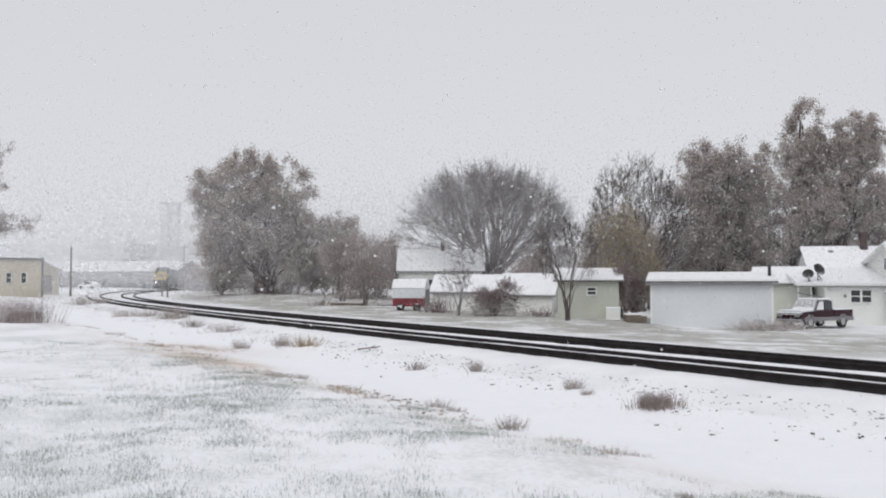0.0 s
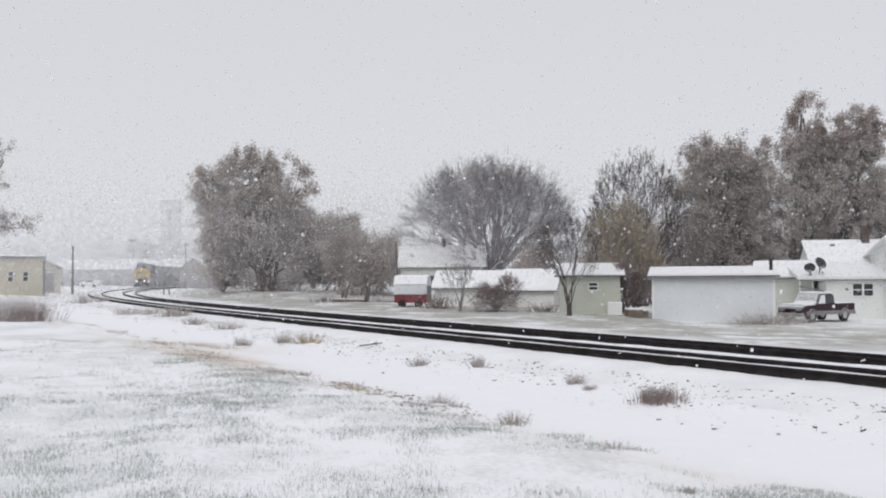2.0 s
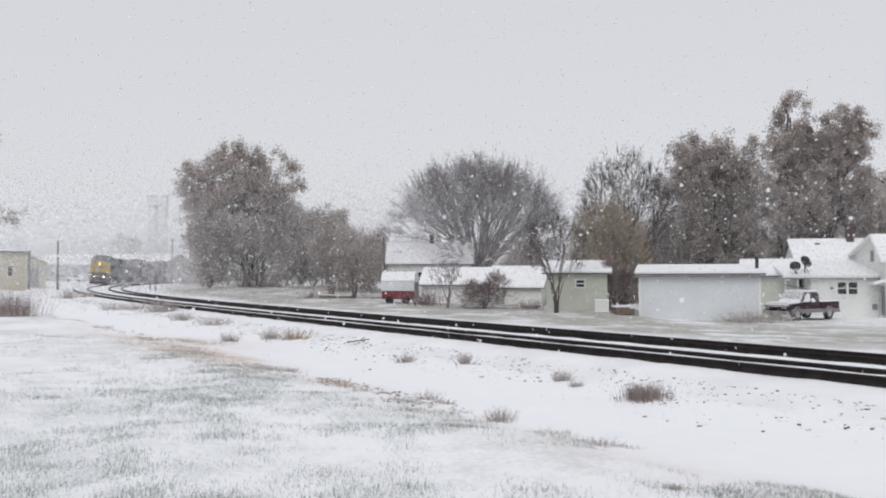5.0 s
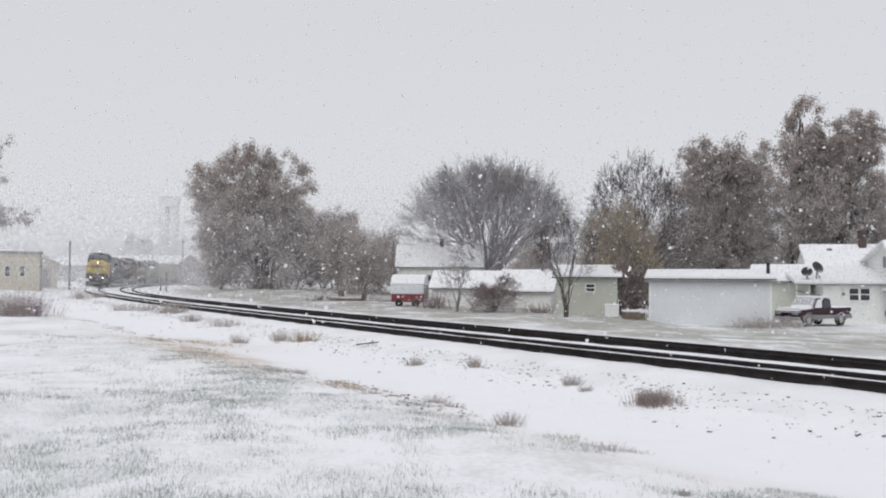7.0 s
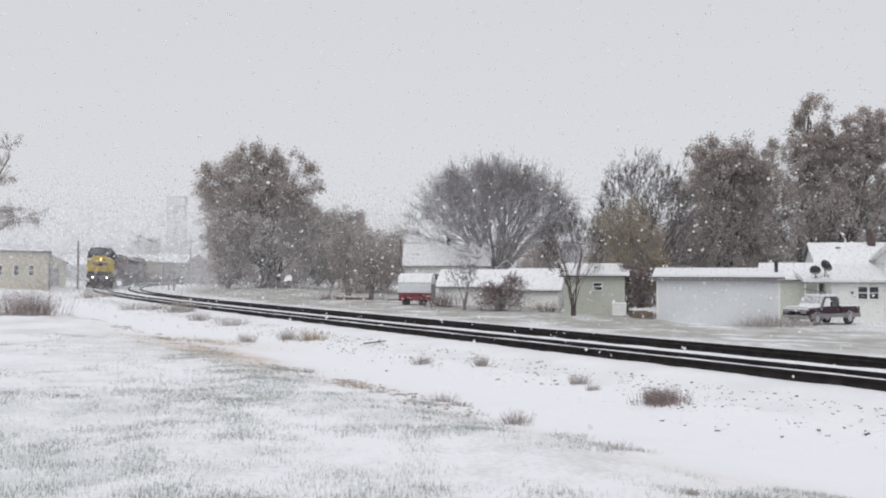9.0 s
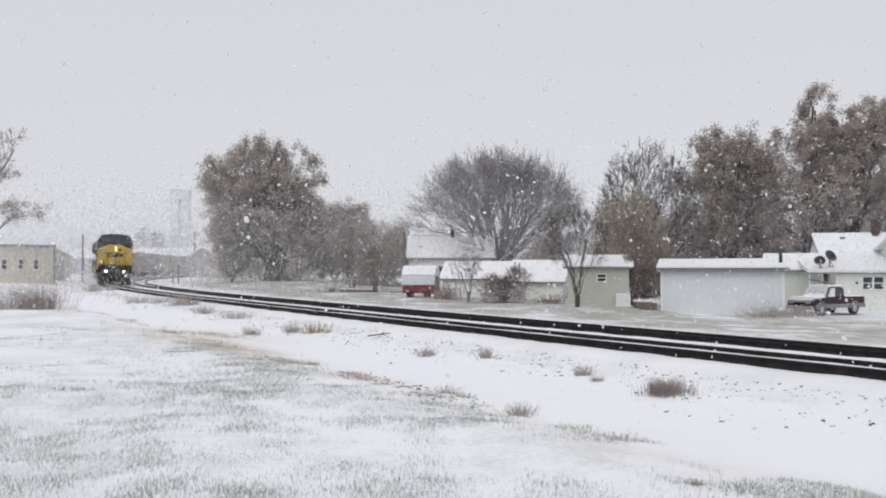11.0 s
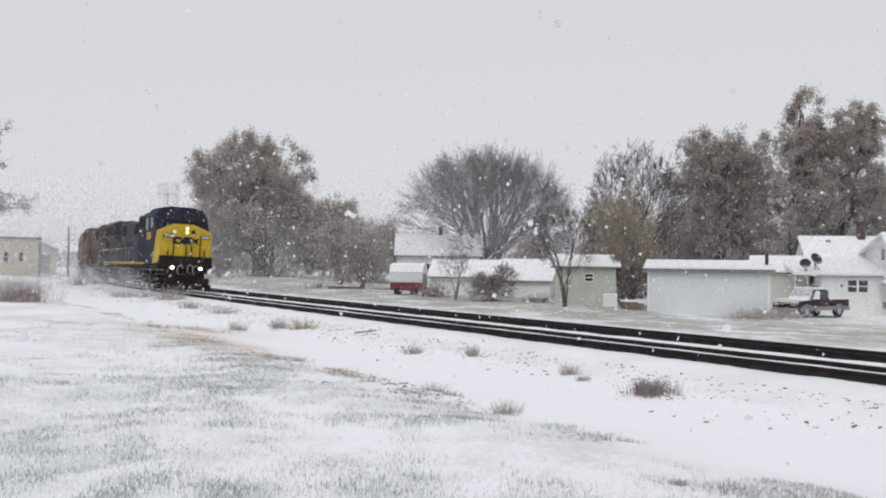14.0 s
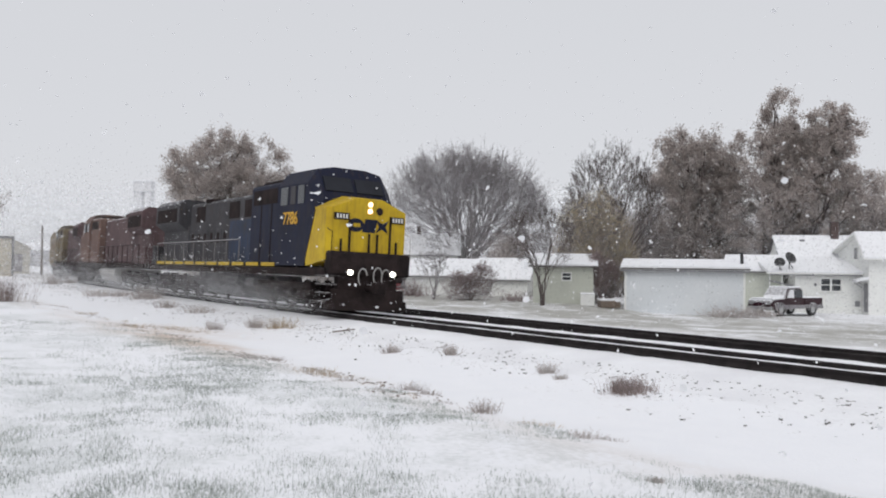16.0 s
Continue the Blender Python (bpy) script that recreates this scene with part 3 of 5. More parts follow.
    crown_tree(52, 11.5, 53.6, [(-0.3, 1.9, 1.0, 1.9), (0.6, 1.6, 0.9, 1.6)], 16, (4, 4, 4, 2), 0.035, "upright leafless brown shrub between shed and garage", bark=TWIG_RED, name="bush", category="bush", top=0.9)
    scrub = "thicket of bare frosted stems behind the yards"
    for i, (x, y, h, w) in enumerate([(20.5, 84, 9, 7), (25, 88, 9, 8), (31, 88, 10, 8), (37, 85, 10, 8), (43, 84, 8, 8), (19, 80, 6.5, 6), (13.5, 60, 3.6, 3), (8.4, 78, 5.4, 3.2), (12.4, 68, 4.6, 3.4), (6.9, 70.5, 3.6, 2.2),
                                      (-17, 120, 7, 9), (-29.5, 112, 3.6, 3.5), (-36, 150, 7, 12), (-27, 155, 7, 12), (-8.5, 106, 6.5, 9), (-4.5, 100, 5.5, 7), (-50, 230, 7, 22)]):
        tree(30 + i, x, y, h, w, 8, BRUSH, 0.1, scrub, lean=0.35, leaf=LEAF, count=int(h * w * 260), scatter=0.45, size=0.0012 * math.hypot(x, y), name="thicket", category="thicket", group="thickets behind the yards")


trees()


# ---- paints ----
WHITE = material("white_siding", (0.82, 0.825, 0.80), 0.7, (0.74, 0.745, 0.725), 0.5, 0.1)
PALE_BLUE = material("pale_metal_siding", (0.70, 0.725, 0.745), 0.6, (0.63, 0.66, 0.685), 0.4, 0.1)
SAGE = material("sage_siding", (0.57, 0.585, 0.515), 0.8, (0.49, 0.505, 0.44), 0.7, 0.15)
SAGE_LIGHT = material("pale_green_siding", (0.62, 0.64, 0.56), 0.8, (0.54, 0.56, 0.5), 0.7, 0.15)
TAN = material("tan_block_wall", (0.60, 0.56, 0.47), 0.85, (0.52, 0.48, 0.40), 0.5, 0.2)
CREAM = material("cream_wall", (0.62, 0.6, 0.54), 0.85, (0.54, 0.52, 0.48), 0.5, 0.2)
GREYWALL = material("weathered_wall", (0.40, 0.39, 0.40), 0.85, (0.31, 0.30, 0.32), 0.5, 0.2)
DARKROOF = material("dark_shingle_edge", (0.16, 0.15, 0.15), 0.9, (0.09, 0.085, 0.085), 2, 0.2, snow=0.5)
TRIM = material("grey_trim", (0.25, 0.25, 0.26), 0.7, (0.18, 0.18, 0.19), 2, 0.1)
GLASS = material("dark_window_glass", (0.05, 0.055, 0.06), 0.08, (0.03, 0.033, 0.04), 0.5, 0.0)
BRICK = material("dark_brick", (0.10, 0.066, 0.06), 0.9, (0.06, 0.042, 0.04), 3, 0.4, snow=0.2)
RED = material("red_paint", (0.22, 0.034, 0.045), 0.6, (0.15, 0.024, 0.032), 1.5, 0.1, snow=0.3)
WOOD = material("weathered_wood", (0.24, 0.19, 0.15), 0.9, (0.14, 0.11, 0.09), 2, 0.3, snow=0.4)
POLE = material("pole_wood", (0.22, 0.19, 0.18), 0.9, (0.15, 0.13, 0.12), 2, 0.3)
BLACK = material("black_metal", (0.035, 0.034, 0.036), 0.6, (0.02, 0.02, 0.022), 2, 0.1, snow=0.15)
MAROON = material("maroon_car_paint", (0.036, 0.008, 0.014), 0.4, (0.022, 0.006, 0.01), 1.5, 0.0, snow=0.45, spec=0.25)
SILVER = material("silver_car_paint", (0.26, 0.25, 0.26), 0.4, (0.2, 0.19, 0.2), 1.5, 0.0, metal=0.3, snow=0.3)
RUBBER = material("tyre_rubber", (0.03, 0.03, 0.03), 0.85, (0.02, 0.02, 0.02), 5, 0.2)
CHROME = material("dull_chrome", (0.5, 0.5, 0.5), 0.35, (0.38, 0.38, 0.38), 4, 0.0, metal=0.9)
# train
YELLOW = material("loco_yellow", (0.58, 0.40, 0.012), 0.5, (0.40, 0.26, 0.012), 0.9, 0.05, fine=5, streak=0.32, spec=0.3)
BLUE = material("loco_dark_blue", (0.014, 0.017, 0.037), 0.6, (0.008, 0.010, 0.024), 0.7, 0.05, snow=0.1, fine=5, spec=0.15, streak=0.4)
CAB_GLASS = material("dusty_cab_glass", (0.02, 0.022, 0.03), 0.35, (0.012, 0.013, 0.018), 0.5, 0.0, spec=0.2)
BLUE_WORN = material("loco_worn_blue", (0.030, 0.046, 0.090), 0.6, (0.016, 0.024, 0.046), 0.9, 0.05, fine=5, spec=0.2, streak=0.6)
LOCO_GREY = material("loco_grey", (0.075, 0.074, 0.080), 0.65, (0.034, 0.032, 0.036), 0.6, 0.05, snow=0.12, fine=5, spec=0.15, streak=0.6)
GRIME = material("grimy_black_steel", (0.036, 0.026, 0.025), 0.85, (0.013, 0.010, 0.010), 2, 0.2, snow=0.05, spec=0.1)
TANK = material("fuel_tank_grey", (0.085, 0.08, 0.082), 0.75, (0.045, 0.042, 0.044), 1.2, 0.1)
FADED = material("faded_maroon", (0.125, 0.083, 0.086), 0.75, (0.066, 0.044, 0.046), 0.6, 0.05, snow=0.2, fine=5, spec=0.2, streak=0.6)
SALMON = material("faded_orange", (0.19, 0.125, 0.105), 0.75, (0.115, 0.075, 0.066), 0.6, 0.05, snow=0.2, fine=5, spec=0.2, streak=0.6)
TAN_WORN = material("worn_tan_paint", (0.2, 0.165, 0.105), 0.8, (0.12, 0.095, 0.065), 0.6, 0.05, snow=0.15, fine=5, spec=0.2, streak=0.6)
PALETANK = material("pale_tank", (0.40, 0.39, 0.38), 0.75, (0.28, 0.27, 0.26), 1.2, 0.1)
HOPPER = material("dusty_hopper_tan", (0.36, 0.31, 0.23), 0.85, (0.24, 0.2, 0.16), 0.5, 0.1, snow=0.3, streak=0.6)
HOPPER_GREY = material("dusty_hopper_grey", (0.33, 0.31, 0.30), 0.85, (0.22, 0.2, 0.19), 0.5, 0.1, snow=0.3, streak=0.6)
LAMP = material("headlight_glow", (1.0, 0.72, 0.42), 0.3, (1.0, 0.72, 0.45), 1, 0.0, glow=2.4)
DITCH = material("ditch_light_glow", (1.0, 0.93, 0.8), 0.3, (1.0, 0.9, 0.75), 1, 0.0, glow=6.0)
RAILING = material("dusty_handrail", (0.2, 0.19, 0.19), 0.7, (0.12, 0.11, 0.11), 4, 0.0, snow=0.2)
BOARD = material("number_board", (0.75, 0.74, 0.7), 0.5, (0.65, 0.64, 0.6), 3, 0.0)
NUMERAL = material("yellow_numerals", (0.75, 0.42, 0.03), 0.5, (0.65, 0.36, 0.02), 3, 0.0)


# ---- buildings ----
def frame_at(x0, y0, x1, y1, z=None):
    """Pose with x along the front from the first point to the second, y away from the viewer."""
    if z is None:
        z = land_at((x0 + x1) / 2, (y0 + y1) / 2)
    return pose(x0, y0, z, 0, 0, math.degrees(math.atan2(y1 - y0, x1 - x0))), math.hypot(x1 - x0, y1 - y0)


def window(parent, x, z, w, h, y=0.0, panes=2):
    bm = bmesh.new()
    t = 0.07
    for a in ((x - w / 2 - t, x + w / 2 + t, y - 0.05, y + 0.02, z + h, z + h + t), (x - w / 2 - t, x + w / 2 + t, y - 0.08, y + 0.02, z - t, z),
              (x - w / 2 - t, x - w / 2, y - 0.05, y + 0.02, z, z + h), (x + w / 2, x + w / 2 + t, y - 0.05, y + 0.02, z, z + h),
              (x - w / 2, x + w / 2, y - 0.045, y + 0.01, z + h / 2 - 0.03, z + h / 2 + 0.03)):
        box(bm, *a)
    fr = part("window", bm, WHITE, parent, "white sash window frame")
    for k in range(panes):
        za, zb = z + h / panes * k, z + h / panes * (k + 1)
        part("pane", boxed(x - w / 2, x + w / 2, y - 0.02, y + 0.005, za, zb), GLASS, fr, "dark glass pane" if k == 0 else "")
    return fr


def gable(name, label, x0, y0, x1, y1, depth, eave, ridge, wall, category="building", over=0.3, along=True, windows=(), doors=(), chimney=None, front=0.5, snow=0.1, z=None, group="", deck=None):
    """A house or shed with its front wall from the first point to the second; along: the ridge runs beside the front; front: where the ridge lies in the depth."""
    m, w = frame_at(x0, y0, x1, y1, z)
    e = thing(name, label, category, m, group)
    bm = bmesh.new()
    if along:
        prism(bm, [(0, -0.6), (depth, -0.6), (depth, eave), (depth * front, ridge), (0, eave)], "x", 0, w)
    else:
        prism(bm, [(0, -0.6), (w, -0.6), (w, eave), (w * front, ridge), (0, eave)], "y", 0, depth)
    part("wall", bm, wall, e)
    span = depth if along else w
    for a, b in ((0, 1), (1, 0)):
        if a == 0:
            run = span * front
        else:
            run = span * (1 - front)
        k = (ridge - eave) / max(run, 0.05)
        if a == 0:
            pts = [(-over, eave - k * over), (span * front, ridge)]
        else:
            pts = [(span * front, ridge), (span + over, eave - k * over)]
        for lift, thick, mat, nm, ext in ((0.01, 0.09, deck or DARKROOF, "roof", over), (0.10, snow, SNOW, "roof_snow", over - 0.04)):
            bm = bmesh.new()
            q = [(p[0], p[1] + lift) for p in pts] + [(p[0], p[1] + lift + thick) for p in reversed(pts)]
            prism(bm, q, "x" if along else "y", -ext, (w if along else depth) + ext)
            part(nm, bm, mat, e, "snow lying on the roof" if nm == "roof_snow" else "")
    for a in windows:
        window(e, *a)
    for x, dw, dh, mat in doors:
        bm = bmesh.new()
        box(bm, x - dw / 2, x + dw / 2, -0.05, 0.02, 0, dh, 0.01)
        d = part("door", bm, mat, e)
        part("knob", boxed(x + dw / 2 - 0.12, x + dw / 2 - 0.06, -0.1, -0.05, 0.95, 1.02), TRIM, d)
    if chimney:
        cx, cy, cz, cw = chimney
        c = part("chimney", boxed(cx - cw / 2, cx + cw / 2, cy - cw / 2, cy + cw / 2, eave, cz, bevel=0.02), BRICK, e, "dark brick chimney")
        part("chimney_cap", boxed(cx - cw / 2 - 0.06, cx + cw / 2 + 0.06, cy - cw / 2 - 0.06, cy + cw / 2 + 0.06, cz, cz + 0.1, bevel=0.02), BRICK, c)
    return e


def garage():
    e = gable("garage", "long white garage with a snow-covered low roof", 12.55, 51.5, 19.2, 49.45, 5.0, 2.78, 3.2, PALE_BLUE, "garage", over=0.28, snow=0.12, z=-1.22)
    part("fascia", boxed(-0.25, 7.2, -0.32, -0.29, 2.6, 2.72), TRIM, e, "dark grey fascia board under the snow")
    part("corner_trim", boxed(-0.02, 0.1, -0.03, 0.0, -0.2, 2.72), WHITE, e)
    part("corner_trim", boxed(6.86, 6.98, -0.03, 0.0, -0.2, 2.72), WHITE, e)
    for i in range(1, 12):
        part("siding_rib", boxed(i * 0.575 - 0.012, i * 0.575 + 0.012, -0.01, 0, -0.2, 2.68), PALE_BLUE, e)


def shed_behind():
    gable("shed", "white shed with snowy roof beside the garage", 23.4, 64.0, 27.0, 62.3, 4.0, 3.0, 4.05, SAGE_LIGHT, "shed", z=-1.5)
    e = thing("stove_pipe", "dark metal stove pipe rising from the garage roof", "pipe", pose(19.35, 50.35, 1.5))
    bm = bmesh.new()
    rod(bm, (0, 0, -0.1), (0, 0, 1.0), 0.1, n=12)
    part("pipe", bm, BLACK, e)
    bm = bmesh.new()
    rod(bm, (0, 0, 1.0), (0, 0, 1.07), 0.14, n=12)
    part("cap", bm, BLACK, e)


def white_house():
    # main block, its ridge along the street, with the gable end in view
    e = gable("house", "white wooden house with snow-covered roof and dark brick chimney", 28.2, 64.6, 37.03, 62.88, 7.0, 3.25, 5.7, WHITE, "house", over=0.25, z=-1.5, chimney=(4.45, 3.3, 6.9, 0.55), snow=0.12)
    part("roof_vent", boxed(1.72, 2.1, 2.72, 3.02, 5.3, 5.56, bevel=0.04), TRIM, e, "dark roof vent in the snow")
    part("corner_board", boxed(-0.02, 0.1, -0.03, 0.0, -0.2, 3.2), WHITE, e)
    # low front wing
    f = gable("house_wing", "low white front wing with snow-covered lean-to roof", 27.01, 60.1, 31.4, 59.25, 5.9, 2.82, 3.98, WHITE, "house", over=0.22, z=-1.5, front=0.98, snow=0.12, deck=WHITE,
              windows=((2.02, 1.64, 0.58, 0.82), (2.74, 1.64, 0.58, 0.82)))
    for i in range(1, 17):
        part("clapboard", boxed(0.0, 4.46, -0.012, 0.0, i * 0.165 - 0.012, i * 0.165), WHITE, f)
    part("corner_board", boxed(-0.03, 0.12, -0.04, 0.0, -0.3, 2.74), WHITE, f)
    part("gutter", boxed(-1.9, 4.4, -0.34, -0.22, 2.7, 2.79, bevel=0.02), TRIM, f, "grey gutter under the snow edge")
    bm = bmesh.new()
    rod(bm, (1.31, -0.14, 2.05), (1.31, 0.02, 2.12), 0.1, 0.07, n=12)
    part("wall_lamp", bm, TRIM, f)
    part("meter_box", boxed(4.0, 4.3, -0.16, 0.0, 0.55, 0.95, bevel=0.02), TRIM, f, "grey meter box")
    # open porch beside the wing
    p = thing("porch", "open porch with snow-covered roof on thin white posts", "porch", pose(27.01, 60.1, -1.5, 0, 0, -11))
    bm = bmesh.new()
    prism(bm, [(-0.22, 2.78), (5.0, 3.8), (5.0, 3.9), (-0.22, 2.88)], "x", -1.95, -0.22)
    part("roof", bm, WHITE, p)
    bm = bmesh.new()
    prism(bm, [(-0.2, 2.89), (5.0, 3.91), (5.0, 4.03), (-0.2, 3.01)], "x", -1.93, -0.24)
    part("roof_snow", bm, SNOW, p, "snow lying on the porch roof")
    for x, y in ((-1.8, -0.1), (-0.95, -0.1)):
        bm = bmesh.new()
        rod(bm, (x, y, -0.3), (x, y, 2.8), 0.045)
        part("post", bm, WHITE, p)
    bm = bmesh.new()
    rod(bm, (-1.85, -0.12, 2.3), (-0.2, -0.12, 1.95), 0.05, n=6)
    part("brace", bm, TRIM, p, "dark slanting brace")
    part("back_wall", boxed(-1.95, -0.06, 3.2, 3.3, -0.3, 2.9), SAGE_LIGHT, p, "pale green porch back wall")
    part("door", boxed(-0.95, -0.2, 3.12, 3.19, 0.0, 2.05, bevel=0.01), TRIM, p)
    # second house, gable end towards the wing
    g = gable("house", "taller white house with snow-covered gable roof", 31.18, 57.96, 41.0, 56.05, 8.2, 4.2, 5.7, WHITE, "house", over=0.45, z=-1.5, snow=0.12, front=0.23, deck=WHITE, windows=((4.0, 2.7, 0.7, 1.1), (7.0, 2.7, 0.7, 1.1)))
    w = part("window", boxed(-0.06, 0.01, 2.2, 3.1, 3.85, 4.85, bevel=0.01), WHITE, g, "white gable window frame")
    part("pane", boxed(-0.075, -0.05, 2.3, 3.0, 3.95, 4.75), GLASS, w, "dark glass pane")
    d = part("door", boxed(-0.06, 0.01, 0.1, 0.85, 0.2, 2.2, bevel=0.01), TRIM, g, "dark grey side door")
    part("knob", boxed(-0.1, -0.06, 0.7, 0.76, 1.1, 1.16), CHROME, d)
    c = thing("canopy", "small snow-covered canopy over a side door", "canopy", pose(31.18, 57.96, -1.5, 0, 0, -11))
    bm = bmesh.new()
    prism(bm, [(-0.8, 2.3), (0.0, 2.5), (0.0, 2.68), (-0.8, 2.45)], "y", -0.05, 1.0)
    part("slab", bm, SNOW, c)
    for y in (0.0, 0.92):
        bm = bmesh.new()
        rod(bm, (-0.7, y, 2.3), (0.0, y, 1.8), 0.025, n=6)
        part("bracket", bm, TRIM, c)


def dish(x, y, z, r, az, tilt):
    e = thing("satellite_dish", "dark mesh satellite dish on a roof mast", "satellite dish", pose(x, y, z), "satellite dishes on the house")
    m = pose(0, 0, 0.5, tilt, 0, az)
    bm = bmesh.new()
    n = 20
    rings = []
    for k in range(5):
        q = k / 4
        rings.append([bm.verts.new(m @ Vector((r * q * math.cos(a), r * q * math.sin(a), 0.35 * r * q * q))) for a in [2 * math.pi * i / n for i in range(n)]] if k else [bm.verts.new(m @ Vector((0, 0, 0)))])
    for k in range(1, 5):
        for i in range(n):
            j = (i + 1) % n
            if k == 1:
                bm.faces.new((rings[0][0], rings[1][i], rings[1][j]))
            else:
                bm.faces.new((rings[k - 1][i], rings[k][i], rings[k][j], rings[k - 1][j]))
    d = part("reflector", bm, BLACK, e)
    sol = d.modifiers.new("thickness", "SOLIDIFY")
    sol.thickness = 0.03
    bm = bmesh.new()
    for a in (0, 2.1, 4.2):
        rod(bm, m @ Vector((r * 0.8 * math.cos(a), r * 0.8 * math.sin(a), 0.22 * r)), m @ Vector((0, 0, r * 0.9)), 0.015, n=5)
    rod(bm, m @ Vector((0, 0, r * 0.8)), m @ Vector((0, 0, r * 0.95)), 0.06)
    part("feed_arm", bm, BLACK, e)
    bm = bmesh.new()
    rod(bm, (0, 0, -0.3), (0, 0, 0.48), 0.035)
    rod(bm, (0.3, 0, -0.25), (0, 0, 0.25), 0.025)
    part("mast", bm, BLACK, e)


def pickup():
    """Faces its own -x; the near side is -y."""
    e = thing("pickup_truck", "maroon and silver pickup truck dusted with snow", "pickup truck", pose(22.73, 54.03, land_at(24.5, 55.5) + 0.03, 0, 0, 30))
    bm = bmesh.new()
    prism(bm, [(0, 0.55), (0.02, 0.95), (0.15, 1.08), (1.45, 1.16), (1.6, 1.18), (3.35, 1.18), (3.35, 0.5), (0.3, 0.45)], "y", 0.0, 1.9)
    bmesh.ops.bevel(bm, geom=bm.edges[:], offset=0.05, segments=2, affect="EDGES")
    body = part("body", bm, MAROON, e)
    part("side_stripe", boxed(0.35, 5.35, -0.015, 0.05, 0.48, 0.72, bevel=0.01), SILVER, e, "silver lower side panel")
    bm = bmesh.new()
    for a, b in ((0.0, 0.08), (1.82, 1.9)):
        box(bm, 3.38, 5.3, a, b, 0.55, 1.2, 0.02)
    box(bm, 3.38, 3.46, 0.08, 1.82, 0.55, 1.2)
    box(bm, 5.22, 5.3, 0.08, 1.82, 0.55, 1.2)
    box(bm, 3.38, 5.3, 0.08, 1.82, 0.6, 0.7)
    part("bed", bm, MAROON, e)
    part("bed_snow", boxed(3.4, 5.28, 0.1, 1.8, 0.95, 1.24, bevel=0.06), SNOW, e, "snow filling the truck bed")
    bm = bmesh.new()
    loft(bm, [[(1.35, 0.06, 1.12), (3.35, 0.06, 1.12), (3.35, 1.84, 1.12), (1.35, 1.84, 1.12)], [(1.9, 0.16, 1.84), (3.22, 0.16, 1.84), (3.22, 1.74, 1.84), (1.9, 1.74, 1.84)]])
    bmesh.ops.bevel(bm, geom=bm.edges[:], offset=0.05, segments=2, affect="EDGES")
    part("cab", bm, MAROON, e)
    part("roof_snow", boxed(1.92, 3.2, 0.15, 1.75, 1.82, 1.95, bevel=0.05), SNOW, e, "snow on the cab roof")
    for k, pts in enumerate(([(1.62, 1.2), (2.3, 1.2), (2.3, 1.74), (2.0, 1.74)], [(2.4, 1.2), (3.22, 1.2), (3.14, 1.74), (2.4, 1.74)])):
        bm = bmesh.new()
        prism(bm, pts, "y", 0.03, 0.12)
        part("side_window", bm, SNOW if k == 0 else GLASS, e, "snow-covered side window" if k == 0 else "dark side window")
    bm = bmesh.new()
    loft(bm, [[(1.36, 0.16, 1.2), (1.4, 0.16, 1.18), (1.4, 1.74, 1.18), (1.36, 1.74, 1.2)], [(1.86, 0.24, 1.66), (1.9, 0.24, 1.64), (1.9, 1.66, 1.64), (1.86, 1.66, 1.66)]])
    part("windscreen", bm, SNOW, e, "windscreen covered with snow")
    part("bonnet_snow", boxed(0.15, 1.35, 0.12, 1.78, 1.08, 1.2, bevel=0.05), SNOW, e, "snow on the bonnet")
    part("front_bumper", boxed(-0.12, 0.08, -0.02, 1.92, 0.42, 0.62, bevel=0.04), CHROME, e)
    part("rear_bumper", boxed(5.28, 5.45, 0.0, 1.9, 0.45, 0.62, bevel=0.04), CHROME, e)
    part("headlight", boxed(-0.03, 0.06, 0.1, 0.5, 0.75, 0.95, bevel=0.02), CHROME, e)
    part("headlight", boxed(-0.03, 0.06, 1.4, 1.8, 0.75, 0.95, bevel=0.02), CHROME, e)
    for x in (0.95, 4.25):
        bm = bmesh.new()
        for y in (-0.03,):
            pts = [(x + 0.48 * math.cos(a), 0.4 + 0.48 * math.sin(a)) for a in np.linspace(-0.1, math.pi + 0.1, 12)] + [(x + 0.4 * math.cos(a), 0.4 + 0.4 * math.sin(a)) for a in np.linspace(math.pi + 0.1, -0.1, 12)]
            prism(bm, pts, "y", -0.04, 0.1)
        part("wheel_arch", bm, SILVER, e, "silver wheel arch")
        for y in (0.0, 1.68):
            bm = bmesh.new()
            rod(bm, (x, y, 0.38), (x, y + 0.24, 0.38), 0.38, n=20)
            w = part("wheel", bm, RUBBER, e)
            bm = bmesh.new()
            rod(bm, (x, y - 0.02, 0.38), (x, y + 0.05, 0.38), 0.21, n=16)
            part("rim", bm, CHROME, w)


def sage_shed():
    e = gable("shed", "sage-green garden shed with snowy roof", 7.2, 53.6, 10.9, 52.9, 3.4, 2.4, 3.0, SAGE, "shed", z=-0.72, windows=((2.1, 1.5, 0.5, 0.42),), snow=0.1)
    for i in range(1, 8):
        part("batten", boxed(i * 0.46 - 0.02, i * 0.46 + 0.02, -0.02, 0.0, -0.1, 1.3 if 3 <= i <= 5 else 2.4), SAGE, e)


